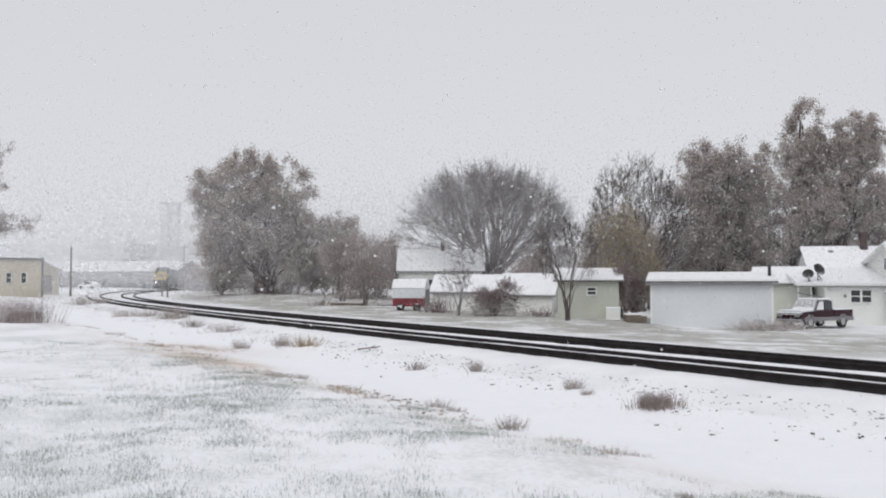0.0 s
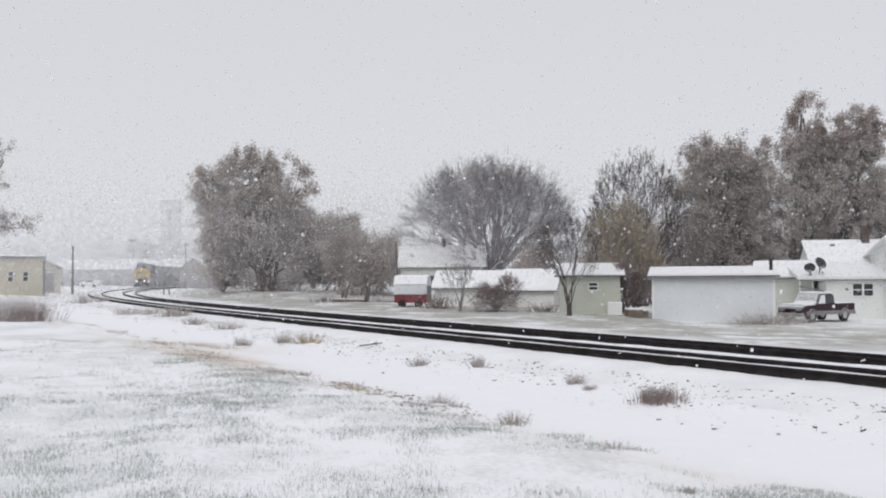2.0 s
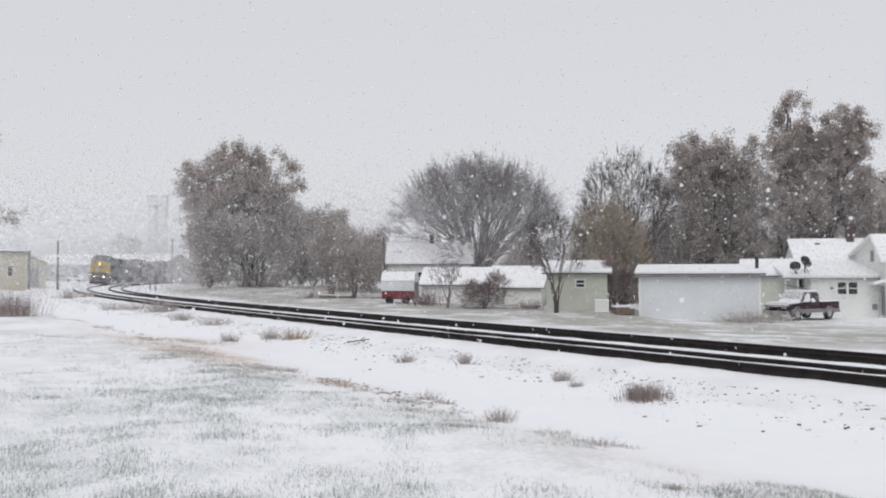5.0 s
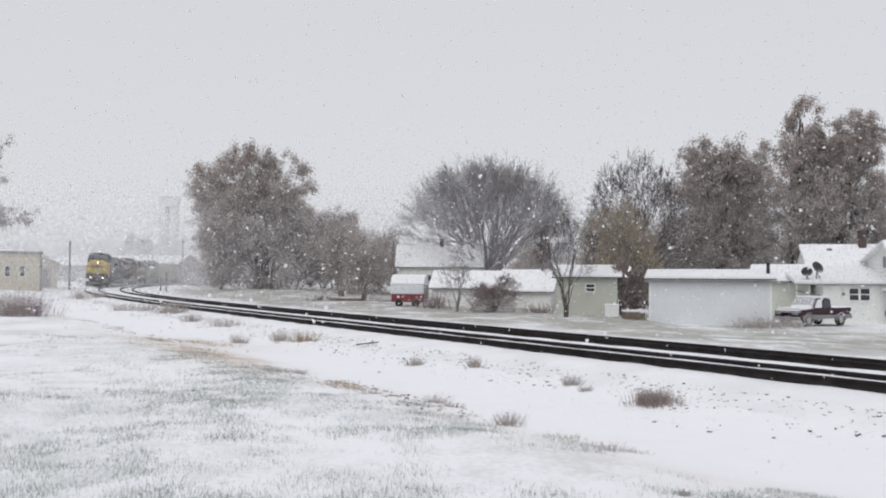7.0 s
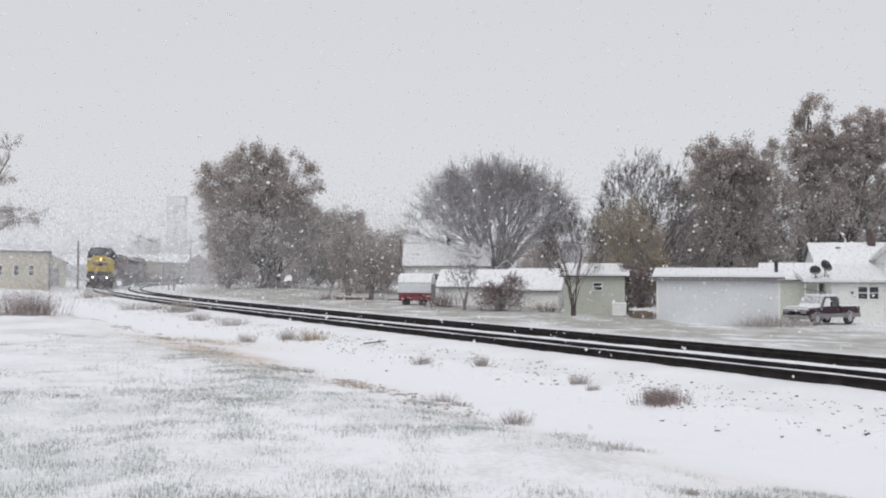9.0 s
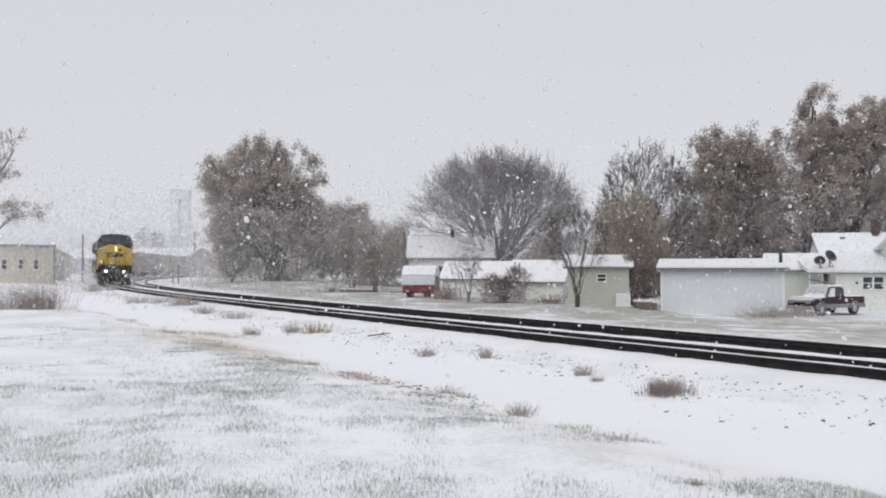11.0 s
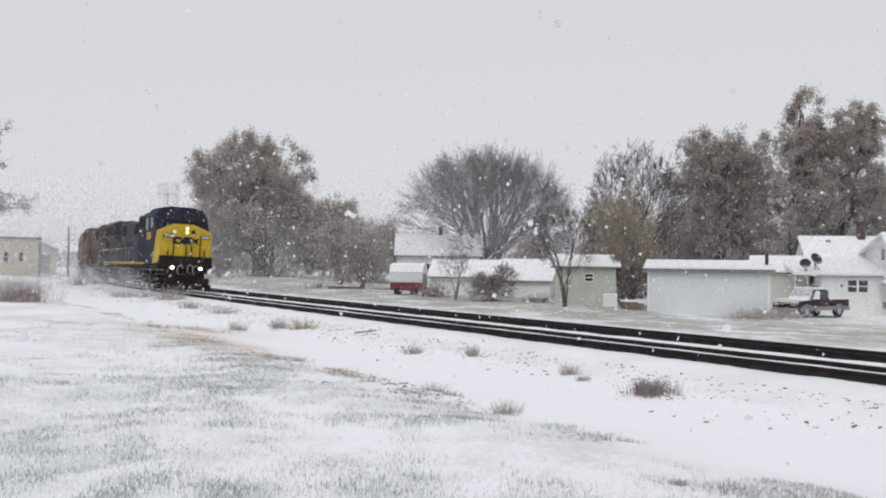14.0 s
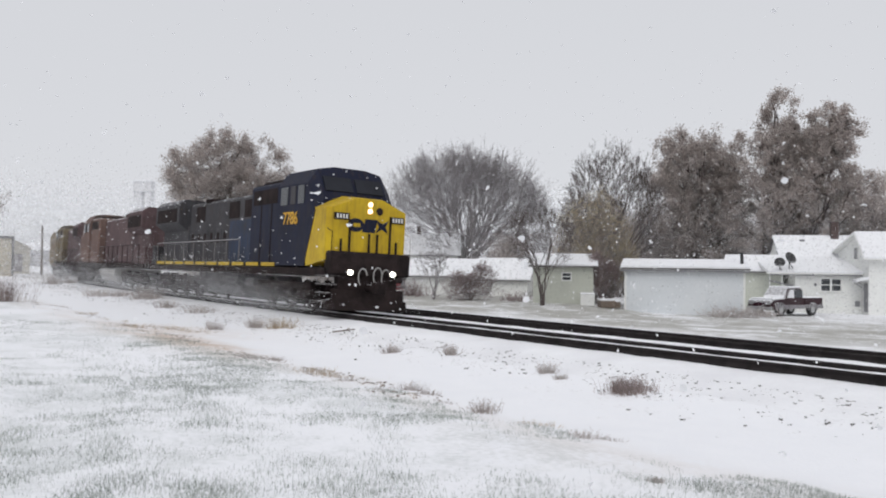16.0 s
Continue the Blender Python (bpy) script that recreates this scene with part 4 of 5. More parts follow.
def yard_sheds():
    gable("shed", "low white shed with thick snow on the roof", -0.9, 68.2, 4.2, 67.0, 3.5, 1.85, 3.0, WHITE, "shed", z=-1.02, group="row of low white sheds")
    gable("shed", "low white shed with patchy snowy roof", 4.4, 67.2, 8.4, 65.8, 4.0, 1.65, 3.1, WHITE, "shed", z=-1.02, group="row of low white sheds")
    gable("house", "small white house with snow-covered roof and chimney", -4.55, 85, 3.8, 85, 6.5, 3.3, 5.35, WHITE, "house", z=-0.6, over=0.3, chimney=(4.4, 3.2, 6.15, 0.4),
          windows=((1.3, 1.2, 0.8, 1.2), (3.0, 1.2, 0.8, 1.2), (5.8, 1.2, 0.8, 1.2)), doors=((4.4, 0.9, 2.05, TRIM),))
    gable("house", "house roof covered with patchy snow behind the trees", 9.0, 90, 16.5, 88.5, 7, 3.4, 5.9, CREAM, "house", z=-0.7, over=0.3)


def red_wagon():
    """Small barn-shaped hut on a trailer: red below, pale tarpaulin above."""
    m, w = frame_at(-3.95, 64.9, -1.5, 64.5)
    e = thing("trailer_hut", "red trailer with rounded pale cover and snow", "trailer", m)
    part("body", boxed(0, w, 0, 1.9, 0.3, 0.95, bevel=0.03), RED, e)
    bm = bmesh.new()
    prism(bm, [(-0.03, 0.95), (1.93, 0.95), (1.93, 1.65), (1.55, 2.1), (0.95, 2.25), (0.35, 2.1), (-0.03, 1.65)], "x", -0.05, w + 0.05)
    part("cover", bm, PALE_BLUE, e, "pale blue-white cover")
    bm = bmesh.new()
    prism(bm, [(-0.05, 1.72), (0.35, 2.15), (0.95, 2.3), (1.55, 2.15), (1.95, 1.72), (1.6, 2.25), (0.95, 2.42), (0.3, 2.25)], "x", -0.06, w + 0.06)
    part("cover_snow", bm, SNOW, e)
    part("end_panel", boxed(w + 0.05, w + 0.09, 0.1, 1.8, 0.4, 1.6), TRIM, e)
    for x in (0.6, w - 0.6):
        bm = bmesh.new()
        rod(bm, (x, -0.05, 0.22), (x, 0.2, 0.22), 0.3, n=16)
        part("wheel", bm, RUBBER, e)
    bm = bmesh.new()
    rod(bm, (0, 0.9, 0.4), (-1.1, 0.9, 0.35), 0.05)
    part("drawbar", bm, TRIM, e)


def warehouse():
    e = gable("warehouse", "long tan block warehouse with small windows", -66.0, 88.0, -48.05, 101.15, 14, 4.35, 4.6, TAN, "warehouse", over=0.12, z=-0.02,
              windows=((20.2, 1.5, 0.5, 1.15, 0.0, 1), (18.6, 1.5, 0.5, 1.15, 0.0, 1), (16.8, 1.5, 0.55, 1.15, 0.0, 1), (13.5, 1.5, 0.5, 1.15, 0.0, 1)), snow=0.05)
    part("corner_post", boxed(22.1, 22.36, -0.06, 0.12, -0.2, 4.3), TRIM, e, "dark downpipe at the corner")
    part("fascia", boxed(-0.1, 22.4, -0.16, -0.1, 4.15, 4.4), TRIM, e, "dark roof edge")
    gable("warehouse", "pale gabled store behind the tan warehouse", -60.0, 118, -54.9, 120.6, 12, 3.3, 4.7, CREAM, "warehouse", along=False, z=0.0, doors=((4.2, 1.2, 2.5, GREYWALL),), deck=CREAM)
    f = gable("freight_shed", "long low freight shed under a snow-covered roof", -98, 209, -62.5, 204, 14, 4.0, 6.4, GREYWALL, "freight shed", z=0.1, over=0.6, snow=0.2)
    for i in range(9):
        part("loading_door", boxed(2 + i * 3.8, 4.4 + i * 3.8, -0.08, 0.02, 0, 2.6), TRIM, f)
    gable("shed", "dark gabled shed beyond the tracks", -60.5, 192.5, -53.5, 190, 9, 3.9, 6.2, GREYWALL, "shed", along=False, z=0.1)
    t = thing("grain_elevator", "tall grain elevator tower faint in the falling snow", "grain elevator", pose(-139, 428, 0.5))
    bm = bmesh.new()
    for k in (-2.6, 2.6):
        rod(bm, (k, 0, -1), (k, 0, 36), 2.6, n=20)
    part("silo", bm, PALEFAR, t)
    part("headhouse", boxed(-4.6, 4.6, -3, 3, 36, 41, bevel=0.1), PALEFAR, t)
    part("roof", boxed(-4.9, 4.9, -3.3, 3.3, 41, 41.4, bevel=0.1), SNOW, t)


# Concrete colour lightened towards the sky: distance haze put into the paint
PALEFAR = material("haze_pale_concrete", (0.70, 0.70, 0.71), 0.8, (0.66, 0.66, 0.67), 0.1, 0.0)


def utility_pole(x, y, h, arm=True, lean=0.0):
    e = thing("utility_pole", "weathered wooden utility pole" + (" with a crossarm" if arm else ""), "utility pole", pose(x, y, land_at(x, y) - 0.2, lean, 0, -20), "utility poles")
    bm = bmesh.new()
    rod(bm, (0, 0, 0), (0, 0, h), 0.17, 0.12, n=10)
    part("pole", bm, POLE, e)
    if arm:
        a = part("crossarm", boxed(-1.1, 1.1, -0.06, 0.06, h - 0.7, h - 0.58), POLE, e)
        for k in (-1, -0.4, 0.4, 1):
            bm = bmesh.new()
            rod(bm, (k, 0, h - 0.58), (k, 0, h - 0.42), 0.05, 0.03, n=8)
            part("insulator", bm, TRIM, a)


def marker_post(x, y, h):
    e = thing("marker_post", "short dark trackside marker post", "post", pose(x, y, land_at(x, y) - 0.1), "trackside posts")
    bm = bmesh.new()
    rod(bm, (0, 0, 0), (0, 0, h), 0.11, 0.1, n=8)
    part("post", bm, POLE, e)
    part("sign_plate", boxed(-0.2, 0.2, -0.1, -0.07, h - 0.5, h - 0.1), TRIM, e)


def parked_car():
    e = thing("parked_car", "white parked car buried under snow", "car", pose(-73.5, 169.5, 0.15, 0, 0, -18))
    bm = bmesh.new()
    prism(bm, [(0, 0.35), (0, 0.85), (1.1, 1.0), (1.7, 1.5), (3.2, 1.5), (3.9, 1.0), (4.4, 0.95), (4.4, 0.35)], "y", 0, 1.75)
    bmesh.ops.bevel(bm, geom=bm.edges[:], offset=0.08, segments=2, affect="EDGES")
    part("body", bm, SNOW, e)
    bm = bmesh.new()
    prism(bm, [(1.35, 1.02), (1.85, 1.4), (3.1, 1.4), (3.6, 1.02)], "y", -0.02, 0.1)
    part("side_window", bm, GLASS, e)
    for x in (0.85, 3.5):
        bm = bmesh.new()
        rod(bm, (x, -0.03, 0.32), (x, 0.2, 0.32), 0.32, n=14)
        part("wheel", bm, RUBBER, e)


garage()
shed_behind()
white_house()
dish(26.84, 60.8, 1.9, 0.46, 20, 62)
dish(26.0, 60.45, 1.58, 0.38, -25, 60)
pickup()
sage_shed()
yard_sheds()
red_wagon()
warehouse()
utility_pole(-52.5, 118.9, 7.0, False)
utility_pole(-55.9, 181.6, 10.2)
utility_pole(-4.9, 84.0, 6.0, False)
marker_post(-41.1, 123.3, 2.4)
marker_post(-38.9, 119.0, 2.9)
parked_car()


def crate(x, y, w, d, h, turn, mat=None):
    mat = mat or WOOD
    e = thing("wooden_crate", "weathered wooden crate capped with snow" if mat == WOOD else "pale wooden crate with thick snow on top", "crate", pose(x, y, land_at(x, y), 0, 0, turn), "crates by the garage")
    for k in range(3):
        for y0 in (-d / 2, d / 2 - 0.03):
            part("board", boxed(-w / 2, w / 2, y0, y0 + 0.03, 0.02 + k * h / 3, (k + 1) * h / 3), mat, e)
        for x0 in (-w / 2, w / 2 - 0.03):
            part("board", boxed(x0, x0 + 0.03, -d / 2 + 0.03, d / 2 - 0.03, 0.02 + k * h / 3, (k + 1) * h / 3), mat, e)
    part("snow_cap", boxed(-w / 2 - 0.02, w / 2 + 0.02, -d / 2 - 0.02, d / 2 + 0.02, h, h + 0.12, bevel=0.04), SNOW, e)


crate(10.35, 51.9, 0.85, 0.6, 0.68, -10, WHITE)
crate(11.4, 51.4, 0.9, 0.8, 0.42, 6)
crate(12.0, 51.9, 0.6, 0.5, 0.35, 20)


# ---- the train ----
def wheelset(parent, x):
    """An axle with two wheels, its centre on the axle."""
    bm = bmesh.new()
    for y in (-0.75, 0.68):
        rod(bm, (0, y, 0), (0, y + 0.07, 0), 0.52, n=24)
    for y in (-0.7, 0.6):
        rod(bm, (0, y, 0), (0, y + 0.1, 0), 0.3, n=16)
    rod(bm, (0, -0.95, 0), (0, 0.95, 0), 0.09, n=10)
    for a in range(6):
        c, s = math.cos(a * math.pi / 3), math.sin(a * math.pi / 3)
        rod(bm, (0.4 * c, -0.76, 0.4 * s), (0.4 * c, -0.74, 0.4 * s), 0.06, n=6)
    w = part("wheelset", bm, GRIME, parent)
    w.location = (x, 0, 0.52)
    return w


def bogie(parent, xs, mat):
    bm = bmesh.new()
    a, b = xs[0] + 0.75, xs[-1] - 0.75
    for y0, y1 in ((-1.2, -1.05), (1.05, 1.2)):
        prism(bm, [(a, 0.55), (a - 0.1, 0.95), (b + 0.1, 0.95), (b, 0.55), (b + 0.4, 0.5), (b + 0.7, 0.72), (a - 0.7, 0.72), (a - 0.4, 0.5)], "y", y0, y1)
        for x in xs:
            box(bm, x - 0.2, x + 0.2, y0 - 0.08, y1 + 0.08, 0.35, 0.75, 0.03)
        for x in (xs[0] - 0.9, xs[-1] + 0.9):
            rod(bm, (x, (y0 + y1) / 2, 0.55), (x, (y0 + y1) / 2, 1.05), 0.12, n=10)
    box(bm, b + 0.6, a - 0.6, -1.05, 1.05, 0.7, 0.9)
    part("bogie_frame", bm, mat, parent)
    return [wheelset(parent, x) for x in xs]


def locomotive(label, nose_mat, cab_mat, hood_mat, tank_mat, lead):
    """Nose at x = 0, tail at x = -21.4; rails at z = 0; the viewer's side is -y."""
    e = thing("locomotive", label, "locomotive", group="units of the train")
    # frame and walkway
    part("underframe", boxed(-21.0, -0.35, -1.5, 1.5, 1.18, 1.45, bevel=0.03), GRIME, e)
    for i in range(10):
        part("sill_stripe", boxed(-19.6 + i * 1.55, -18.35 + i * 1.55, -1.515, -1.50, 1.47, 1.6), YELLOW if lead else hood_mat, e, "yellow reflective sill stripe" if lead else "")
    # nose
    bm = bmesh.new()

    def ring(x, w, lo, side, mid):
        return [(x, -w, lo), (x, -w, side), (x, -w * 0.35, mid), (x, w * 0.35, mid), (x, w, side), (x, w, lo)]
    loft(bm, [ring(-0.25, 1.36, 1.76, 3.40, 3.76), ring(-0.45, 1.48, 1.7, 3.42, 3.8), ring(-1.75, 1.52, 1.5, 3.42, 3.92)])
    nose = part("nose", bm, nose_mat, e, "yellow nose" if lead else "")
    # cab with raked windscreen
    bm = bmesh.new()

    def cring(x, lo, top):
        return [(x, -1.53, lo), (x, -1.53, top - 0.62), (x, -1.2, top - 0.12), (x, -0.6, top), (x, 0.6, top), (x, 1.2, top - 0.12), (x, 1.53, top - 0.62), (x, 1.53, lo)]
    loft(bm, [[(-1.2, y, max(3.3, min(z - 0.9, 3.75))) for _, y, z in cring(0, 1.5, 4.72)], cring(-1.85, 1.5, 4.9), cring(-4.3, 1.5, 4.92)])
    part("cab", bm, cab_mat, e)
    for y0, y1 in ((-1.1, -0.07), (0.07, 1.1)):
        bm = bmesh.new()

        def pane(k, out):
            top = 3.75 + 1.1 * k
            return [(-1.2 - 0.65 * k + out * 0.87, y0, top + out * 0.49), (-1.2 - 0.65 * k + out * 0.87, y1, top + out * 0.49)]
        loft(bm, [pane(0.25, 0.04) + pane(0.25, -0.1)[::-1], pane(0.7, 0.04) + pane(0.7, -0.1)[::-1]])
        part("windscreen", bm, CAB_GLASS, e, "dark windscreen")
    for y in (-1.56, 1.5):
        for x0, x1 in ((-2.55, -2.05), (-3.15, -2.75), (-4.0, -3.4)):
            part("side_window", boxed(x0, x1, y, y + 0.06, 3.6, 4.22, bevel=0.01), GLASS if x1 != -2.75 else LOCO_GREY, e, "dark cab window" if x1 != -2.75 else "")
    # hoods
    part("cabinet_hood", boxed(-7.2, -4.3, -1.42, 1.42, 1.47, 4.5, bevel=0.08), cab_mat, e)
    for y in (-1.435, 1.405):
        part("cabinet_vent", boxed(-6.9, -4.6, y, y + 0.03, 3.75, 4.3), GRIME, e, "black vent behind the cab")
    part("roof_box", boxed(-6.6, -4.4, -1.2, 1.2, 4.48, 4.66, bevel=0.07), GRIME, e)
    hood = part("engine_hood", boxed(-16.2, -7.2, -0.98, 0.98, 1.47, 4.35, bevel=0.12), hood_mat, e)
    part("radiator_hood", boxed(-20.4, -16.2, -1.0, 1.0, 1.47, 3.3, bevel=0.05), hood_mat, e)
    bm = bmesh.new()
    prism(bm, [(-1.0, 3.1), (-1.48, 3.45), (-1.48, 4.35), (-1.2, 4.58), (1.2, 4.58), (1.48, 4.35), (1.48, 3.45), (1.0, 3.1)], "x", -20.3, -16.4)
    part("radiator", bm, hood_mat, e)
    for y in (-1.5, 1.47):
        part("radiator_grille", boxed(-20.0, -16.7, y, y + 0.03, 3.5, 4.15), GRIME, e, "black radiator grille")
    for x in (-8.4, -10.2, -14.6):
        part("vent_grille", boxed(x - 0.6, x + 0.6, -1.0, -0.975, 3.45, 4.15), GRIME, hood, "black vent grille")
    for i in range(10):
        part("hood_door", boxed(-16.0 + i * 0.88, -15.18 + i * 0.88, -1.005, -0.98, 1.65, 3.05, bevel=0.005), hood_mat, hood)
        part("door_seam", boxed(-15.165 + i * 0.88, -15.125 + i * 0.88, -0.992, -0.975, 1.65, 3.05), GRIME, hood)
        part("hood_louvre", boxed(-15.75 + i * 0.88, -15.42 + i * 0.88, -1.012, -1.004, 2.45, 2.9), GRIME, hood, "black louvre in a hood door")
    if lead:
        part("blue_panel", boxed(-10.6, -7.5, -1.016, -0.983, 1.6, 3.35), BLUE_WORN, hood, "blue painted hood panel")
        for x in (-5.1, -6.1):
            part("cabinet_door_gap", boxed(x - 0.03, x + 0.03, -1.435, -1.41, 1.6, 3.9), GRIME, e)
    part("exhaust_stack", boxed(-12.6, -11.6, -0.4, 0.4, 4.33, 4.5, bevel=0.04), GRIME, e)
    bm = bmesh.new()
    for k in (-0.5, 0.5):
        rod(bm, (-13.7, k, 4.3), (-13.7, k, 4.46), 0.55, n=16)
    part("roof_fan", bm, GRIME, e)
    part("horn", boxed(-5.4, -5.0, -0.3, 0.3, 4.62, 4.78, bevel=0.05), GRIME, e)
    # front
    bm = bmesh.new()
    prism(bm, [(-1.48, 0.14), (-1.2, 0.1), (1.2, 0.1), (1.48, 0.14), (1.48, 0.42), (1.08, 0.5), (1.08, 1.25), (-1.08, 1.25), (-1.08, 0.5), (-1.48, 0.42)], "x", -0.45, -0.15)
    loft(bm, [[(-0.15, -1.35, 0.12), (-0.15, 1.35, 0.12), (-0.15, 1.35, 0.8), (-0.15, -1.35, 0.8)], [(0.12, -0.1, 0.12), (0.12, 0.1, 0.12), (-0.1, 0.1, 0.75), (-0.1, -0.1, 0.75)]])
    part("plough", bm, GRIME, e, "black snow plough under the nose")
    part("anticlimber", boxed(-0.5, 0.05, -1.45, 1.45, 1.25, 2.0, bevel=0.05), GRIME, e)
    bm = bmesh.new()
    rod(bm, (-0.2, 0, 0.85), (0.5, 0, 0.85), 0.13, n=10)
    box(bm, 0.45, 0.75, -0.2, 0.2, 0.68, 1.05, 0.05)
    part("coupler", bm, GRIME, e)
    for y in (-1.3, 1.3):
        for i in range(4):
            part("step", boxed(-0.95, -0.2, y - 0.2, y + 0.2, 0.35 + i * 0.28, 0.39 + i * 0.28), RAILING, e, "dusty step edge")
    if lead:
        for z in (3.58, 3.36):
            bm = bmesh.new()
            rod(bm, (-0.42, 0, z), (-0.22, 0, z), 0.085, n=16)
            part("headlight", bm, LAMP, e, "lit warm headlight")
        part("headlight_housing", boxed(-0.44, -0.24, -0.15, 0.15, 3.22, 3.72, bevel=0.02), YELLOW, e)
        for y in (-0.78, 0.78):
            bm = bmesh.new()
            rod(bm, (-0.2, y, 1.36), (0.09, y, 1.33), 0.085, n=16)
            part("ditch_light", bm, DITCH, e, "lit ditch light")
        for y0, y1 in ((-1.3, -0.76), (0.76, 1.3)):
            b = part("number_board", boxed(-0.3, -0.2, y0, y1, 3.02, 3.24, bevel=0.01), GRIME, nose, "number board with plain bars")
            for k in range(4):
                yy = y0 + 0.08 + k * 0.11
                part("number_bar", boxed(-0.205, -0.19, yy, yy + 0.06, 3.06, 3.2), BOARD, b)
        # emblem of plain dark shapes on the nose
        bm = bmesh.new()
        ring_o = [(-0.5 + 0.3 * math.cos(a), 2.88 + 0.22 * math.sin(a)) for a in np.linspace(0, 2 * math.pi, 17)[:-1]]
        prism(bm, ring_o, "x", -0.25, -0.235)
        part("emblem", bm, BLUE, nose, "dark blue emblem shape")
        part("emblem", boxed(-0.235, -0.232, -0.6, -0.34, 2.82, 2.94), YELLOW, nose)
        bm = bmesh.new()
        prism(bm, [(-0.26, 2.66), (0.2, 2.66), (0.3, 3.1), (-0.16, 3.1)], "x", -0.25, -0.235)
        part("emblem", bm, BLUE, nose)
        bm = bmesh.new()
        prism(bm, [(0.24, 2.66), (0.46, 2.8), (0.72, 2.66), (0.6, 2.88), (0.72, 3.1), (0.48, 2.98), (0.24, 3.1), (0.36, 2.88)], "x", -0.25, -0.235)
        part("emblem", bm, BLUE, nose)
        bm = bmesh.new()
        rod(bm, (-0.3, 0.36, 3.38), (-0.24, 0.36, 3.38), 0.13, n=16)
        part("nose_vent", bm, GRIME, nose)
        for y, top in ((-1.02, 2.4), (-0.72, 3.05), (0.0, 2.62), (0.3, 2.62), (0.78, 3.05), (1.02, 2.4)):
            part("grab_iron", boxed(-0.26, -0.19, y - 0.028, y + 0.028, 1.95, top), GRIME, nose, "dark grab iron")
        # snow caught on the pilot, and the lever above the coupler
        for y, z, r in ((-0.9, 0.3, 0.05), (0.25, 0.25, 0.08), (0.85, 0.4, 0.045)):
            bm = bmesh.new()
            bmesh.ops.create_icosphere(bm, subdivisions=1, radius=r, matrix=Matrix.Translation((0.12 - 0.2 * abs(y), y, z)) @ Matrix.Diagonal((0.5, 1, 0.6, 1)))
            part("snow_lump", bm, SNOW, e, "lump of caught snow")
        bm = bmesh.new()
        rod(bm, (0.1, -1.3, 1.2), (0.1, -0.15, 1.0), 0.018, n=6)
        rod(bm, (0.1, -0.15, 1.0), (0.1, 1.3, 1.2), 0.018, n=6)
        part("uncoupling_lever", bm, GRIME, e)
        for y in (-1.05, 1.05):
            part("marker_box", boxed(-0.05, 0.08, y - 0.12, y + 0.12, 1.05, 1.22, bevel=0.02), GRIME, e)
        # hoses
        for y, zz in ((-0.35, 1.2), (0.2, 1.25), (0.5, 1.2)):
            bm = bmesh.new()
            p = [(0.12, y + 0.16 * math.cos(a), zz + 0.28 * math.sin(a)) for a in np.linspace(0.2, 4.2, 9)]
            for a, b in zip(p, p[1:]):
                rod(bm, a, b, 0.024, n=6)
            part("hose", bm, PALETANK, e, "pale looped brake hose")
        # running number on the cab side
        cu = bpy.data.curves.new("running_number", "FONT")
        cu.body, cu.size, cu.extrude = "7786", 0.62, 0.01
        tmp = new("running_number", cu)
        me = bpy.data.meshes.new_from_object(tmp.evaluated_get(bpy.context.evaluated_depsgraph_get()))
        bpy.data.objects.remove(tmp)
        me.materials.append(NUMERAL)
        ob = new("running_number", me)
        ob.parent = e
        tagged(ob, "yellow running number 7786")
        ob.matrix_local = pose(-3.75, -1.545, 2.92, 90, 0, 0)
    # underside
    bm = bmesh.new()
    prism(bm, [(-1.35, 1.15), (-1.42, 0.8), (-1.1, 0.32), (1.1, 0.32), (1.42, 0.8), (1.35, 1.15)], "x", -13.2, -8.3)
    part("fuel_tank", bm, tank_mat, e, "grey fuel tank")
    for x in (-7.6, -13.9):
        bm = bmesh.new()
        rod(bm, (x, -1.2, 0.85), (x + 0.9, -1.2, 0.85), 0.18, n=10)
        part("air_tank", bm, tank_mat, e)
    ws = bogie(e, (-2.6, -4.5, -6.3), GRIME) + bogie(e, (-15.2, -17.0, -18.9), GRIME)
    # handrails
    for y in (-1.45, 1.45):
        for i in range(9):
            x = -19.8 + i * 1.45
            bm = bmesh.new()
            rod(bm, (x, y, 1.45), (x, y, 2.5), 0.022, n=5)
            part("stanchion", bm, RAILING if lead else GRIME, e)
        bm = bmesh.new()
        rod(bm, (-19.8, y, 2.5), (-8.2, y, 2.5), 0.022, n=5)
        part("handrail", bm, RAILING if lead else GRIME, e)
        bm = bmesh.new()
        rod(bm, (0.0, y, 1.7), (0.0, y, 2.6), 0.014, n=5)
        rod(bm, (0.0, y, 2.6), (-0.9, y * 0.99, 2.9), 0.014, n=5)
        rod(bm, (0.0, y, 1.7), (-0.3, y, 0.4), 0.014, n=5)
        part("end_handrail", bm, GRIME if y < 0 else PALETANK, e, "" if y < 0 else "pale end handrail")
    part("end_panel", boxed(-21.0, -20.4, -1.4, 1.4, 1.45, 2.4, bevel=0.03), hood_mat, e)
    return e, ws


